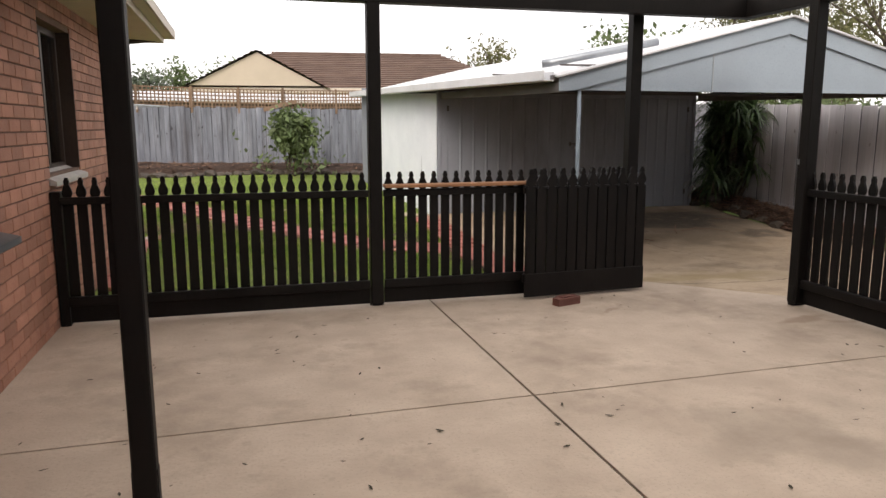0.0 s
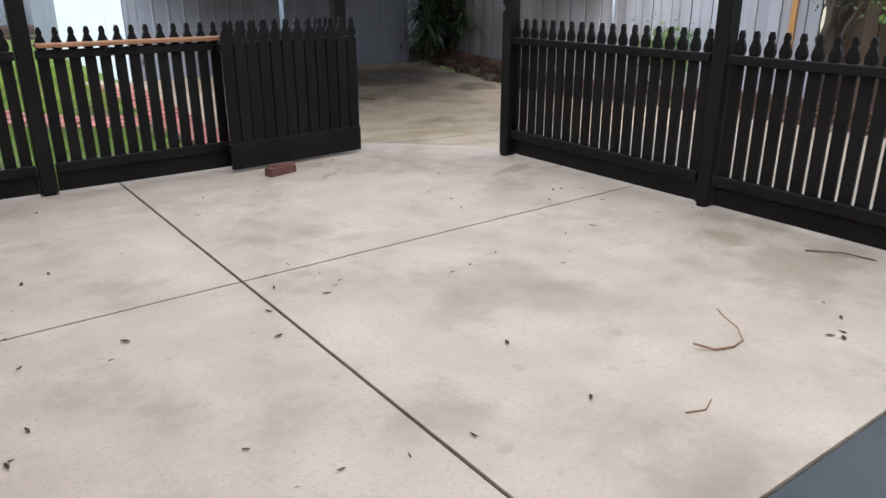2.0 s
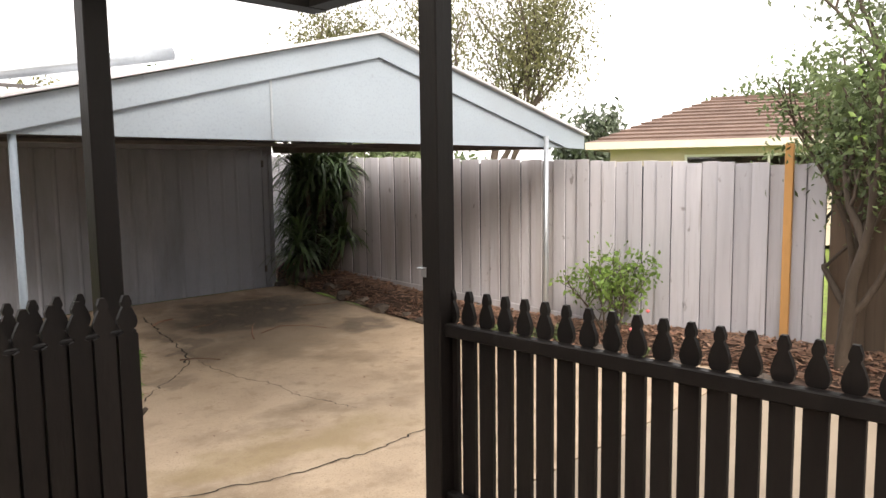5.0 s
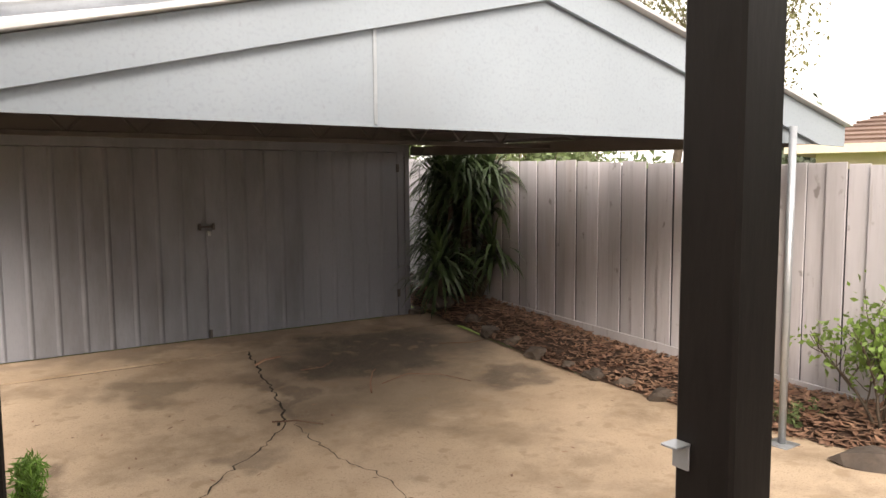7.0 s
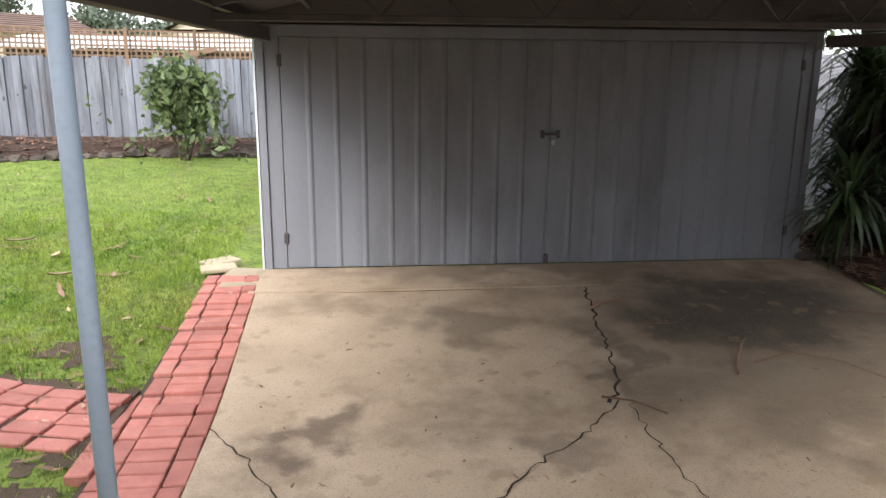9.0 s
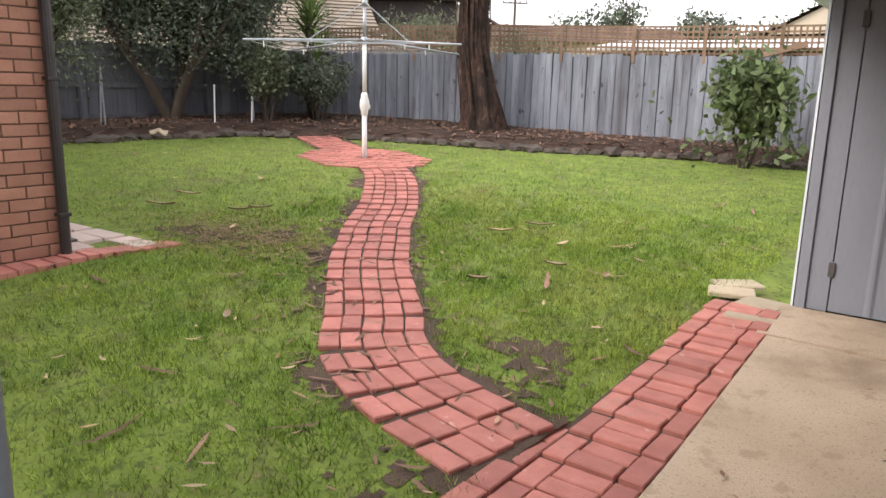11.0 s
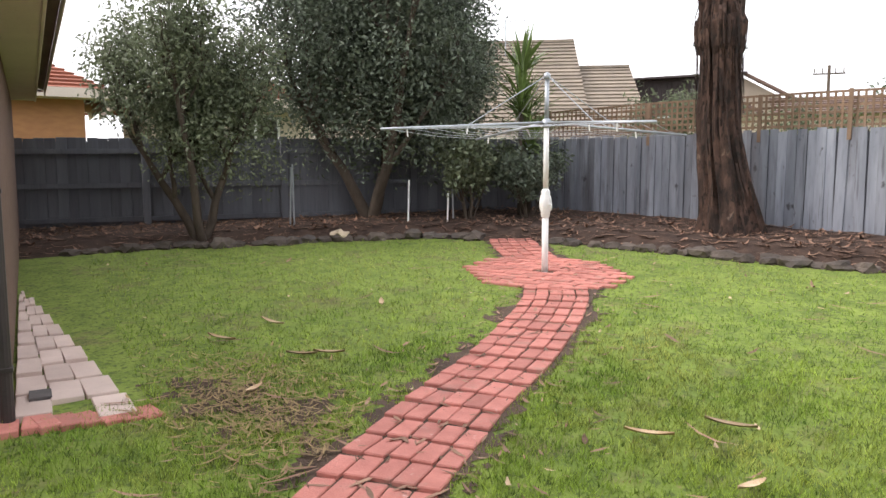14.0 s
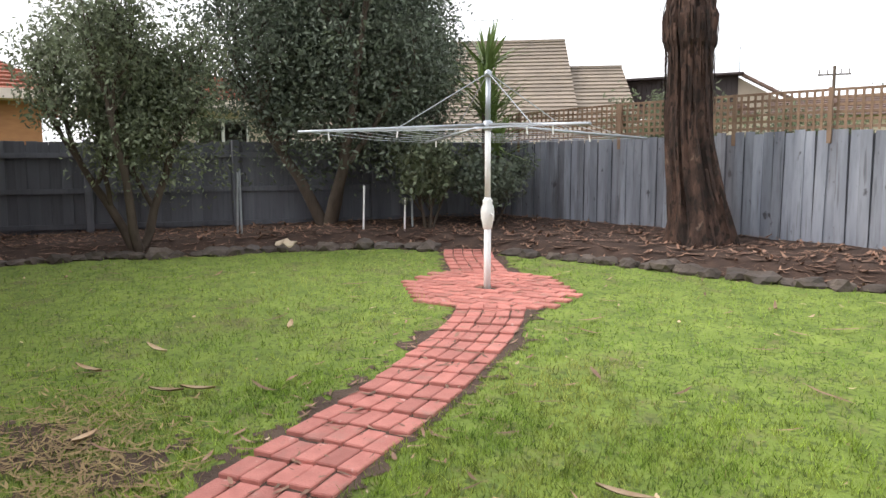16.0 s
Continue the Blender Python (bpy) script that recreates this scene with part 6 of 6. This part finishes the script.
twig([(5.6, 8.1, 0), (5.9, 8.2, 0.01), (6.15, 8.05, 0.01), (6.3, 7.8, 0)], 0.008, sl, "long thin twig on the carport slab")
twig([(4.85, 9.05, 0), (4.95, 9.1, 0.02), (5.12, 9.16, 0.01)], 0.02, sl, "brown bark curl on the carport slab")
twig([(5.15, 8.75, 0), (5.35, 8.72, 0.01), (5.5, 8.85, 0.01)], 0.007, sl, "thin twig on the carport slab")
twig([(4.5, 7.72, 0.01), (4.66, 7.66, 0.01), (4.8, 7.52, 0)], 0.012, sl, "pale bark strip across the crack")
twig([(6.7, 8.9, 0), (7.0, 8.75, 0.01), (7.2, 8.8, 0)], 0.008, sl, "thin twig at the slab edge")
for x, y, a, L in ((-0.07, 10.56, 0.7, 0.32), (0.07, 10.98, 0.5, 0.34), (0.54, 10.54, 1.5, 0.22), (0.77, 10.01, 0.2, 0.24), (1.18, 10.01, 1.9, 0.2), (0.53, 9.36, 0.5, 0.2), (-3.2, 9.6, 0.3, 0.42), (-3.3, 10.6, -0.4, 0.34), (-2.2, 9.7, 0.9, 0.3), (-2.97, 9.15, 0.5, 0.4), (-2.27, 9.53, 0.9, 0.3), (-1.77, 9.07, 2.2, 0.2), (-0.15, 7.81, 2.4, 0.2)):
    z = lambda x_, y_: lawn_z(x_, y_) + 0.02
    L *= 0.75
    v, f = [], []
    for i in range(9):
        t = i / 8 - 0.5
        w = 0.02 * (1 - (2 * t) ** 2) + 0.003
        cx, cy = x + t * L * math.cos(a), y + t * L * math.sin(a)
        for s in (-1, 0, 1):
            v.append((cx - s * w * math.sin(a), cy + s * w * math.cos(a), z(cx, cy) + 0.012 + abs(s) * 0.014 + 0.05 * t * t * L * 4))
    for i in range(8):
        f += [(3 * i, 3 * i + 1, 3 * i + 4, 3 * i + 3), (3 * i + 1, 3 * i + 2, 3 * i + 5, 3 * i + 4)]
    ob = new("bark_strip", raw("bark_strip", v, f, M["leaf_dead"], True))
    tagged(ob, "curled tan bark strip lying on the grass", "bark", "bark strips on the lawn")

# ------------------------------------------------------------------ bricks of the path, edging, paving and house
walkway = root("brick_path", label="winding red brick path with worn joints", category="path", kind="structure")
BR = Geo().cbox((0.222, 0.110, 0.06), (0, 0, -0.03), 0.006).data("brick", M["path"])


def lay(x, y, z, a, parent, me=BR, sx=1.0, sy=1.0):
    piece("brick", me, Matrix.Translation((x + R.uniform(-0.004, 0.004), y + R.uniform(-0.004, 0.004), z + R.uniform(-0.004, 0.004))) @ Matrix.Rotation(a + R.gauss(0, 0.02), 4, "Z") @ Matrix.Rotation(R.gauss(0, 0.008), 4, "X") @ Matrix.Diagonal((sx, sy, 1, 1)), parent)


for i, (p, d) in enumerate(resample(PATH_LINE, 0.232)):
    if math.hypot((p.x - CX) * 0.85, p.y - CY) < 0.62:
        continue
    nrm = Vector((-d.y, d.x, 0))
    a = math.atan2(d.y, d.x)
    for k in range(5):
        q = p + nrm * (k - 2) * 0.120 + d * (0.006 * math.sin(i * 2.1 + k) + 0.012 * math.sin(k * 1.7 + i * 0.35))
        if q.x > 1.80:
            continue
        lay(q.x, q.y, lawn_z(q.x, q.y) + 0.022, a, walkway, BR, 0.99, 1.0)
for i in range(-8, 9):
    for j in range(-5, 6):
        u, w = i * 0.118, j * 0.228 + (0.114 if i % 2 else 0)
        a = radians(118)
        x, y = CX + u * math.cos(a) - w * math.sin(a), CY + u * math.sin(a) + w * math.cos(a)
        if math.hypot((x - CX) * 0.85, y - CY) < 0.78 and math.hypot(x - CX, y - CY) > 0.06:
            lay(x, y, lawn_z(x, y) + 0.022, a + math.pi / 2, walkway)
for k in range(4):
    for w in range(1):
        lay(1.902 - 0.114 * w, 7.28 + 0.232 * k, lawn_z(1.85, 7.5) + 0.012, math.pi / 2, walkway)
edging = root("brick_edging", label="red brick edging band along the carport slab", category="edging", kind="structure")
for i in range(23):
    y = 4.75 + 0.232 * i + 0.116
    z = max(slab_z(y), -0.15)
    bend = 0.0 if y < 8 else 0.028 * (y - 8)
    lay(2.347 - bend, y, z + 0.004, math.pi / 2, edging, BR, 0.975, 0.94)
    lay(2.015 - bend, y, z - 0.002, math.pi / 2, edging, BR, 0.975, 0.94)
    for k in (0, 1):
        lay(2.181 - bend, y - 0.058 + 0.116 * k, z + 0.002, 0, edging, BR, 0.955, 0.925)
sheet(1.93, 2.402, 4.7, 10.1, lambda x, y: max(slab_z(y), -0.15) - 0.016, 0.25, 0.1).make("bedding", M["soil"], edging)
corner = root("corner_paving", label="pale pavers edged with red bricks round the house corner", category="paving", kind="structure")
for i in range(18):
    y = HY + 0.1 - i * 0.119
    lay(HX + 0.125, y, lawn_z(HX, y) + 0.028, 0, corner)
for i in range(6):
    lay(HX + 0.15 + 0.02 * i, HY + 0.16 + 0.1 * i, lawn_z(HX, HY) + 0.036, 0.22, corner)
PV = Geo().cbox((0.395, 0.195, 0.05), (0, 0, -0.025), 0.005).data("paver", M["paver"])
for i in range(9):
    for j in range(3):
        x = HX - 0.17 - 0.4 * i - (0.2 if j % 2 else 0) + (0.2 if j == 2 else 0)
        deep = (8.42 + 0.146 * (x + 2.05) - HY - 0.01) / 3
        piece("paver", PV, Matrix.Translation((x, HY + 0.01 + deep * (j + 0.5), lawn_z(x, HY) + 0.04 + R.uniform(-0.006, 0.006))) @ Matrix.Rotation(0.02 * j + R.gauss(0, 0.01), 4, "Z") @ Matrix.Diagonal((1, deep / 0.198, 1, 1)), corner)
Geo().span(HX - 0.40, HX - 0.22, HY + 0.08, HY + 0.2, lawn_z(HX, HY) + 0.04, lawn_z(HX, HY) + 0.064, 0.004).make("drain_grate", M["steel"], corner)

mesh_by_len = {}


def brick_mesh(L):
    L = round(L, 2)
    if L not in mesh_by_len:
        mesh_by_len[L] = Geo().cbox((0.03, L, 0.076), (0, 0, 0), 0.003).data("brick", M["brick"])
    return mesh_by_len[L]


rest = Geo()
for c in range(29):
    z = 0.02 + 0.0855 * c
    if z > 2.43:
        break
    y = HY - (0.11 if c % 2 else 0.23) + 0.0
    hi = HY
    first = True
    while hi > -5.9:
        lo = max(hi - ((0.11 if c % 2 else 0.23) if first else 0.23), -5.9)
        first = False
        spans = [(lo, hi)]
        for a, b, s0, s1 in WINS:
            if s0 - 0.06 < z < s1 + 0.04:
                spans = [q for u, w in spans for q in ((u, min(w, a)), (max(u, b), w)) if q[1] - q[0] > 0.03]
        if abs(z - vz - 0.08) < 0.1:
            spans = [q for u, w in spans for q in ((u, min(w, vy - 0.12)), (max(u, vy + 0.12), w)) if q[1] - q[0] > 0.03]
        for u, w in spans:
            if u > 6.05 or (2.9 < u < 4.4 and z < 0.95):
                piece("brick", brick_mesh(w - u), Matrix.Translation((HX - 0.015 - HX + R.uniform(-0.001, 0.001), (u + w) / 2, z)), hwall).matrix_parent_inverse = Matrix.Translation((0, 0, 0))
            else:
                rest.cbox((0.03, w - u, 0.076), (HX - 0.015, (u + w) / 2, z), 0.003)
        hi = lo - 0.01
ob = rest.make("brickwork", M["brick"], house)
ob.matrix_basis = hp
tagged(ob, kind="stuff")
for o in hwall.children:
    o.location.x += HX
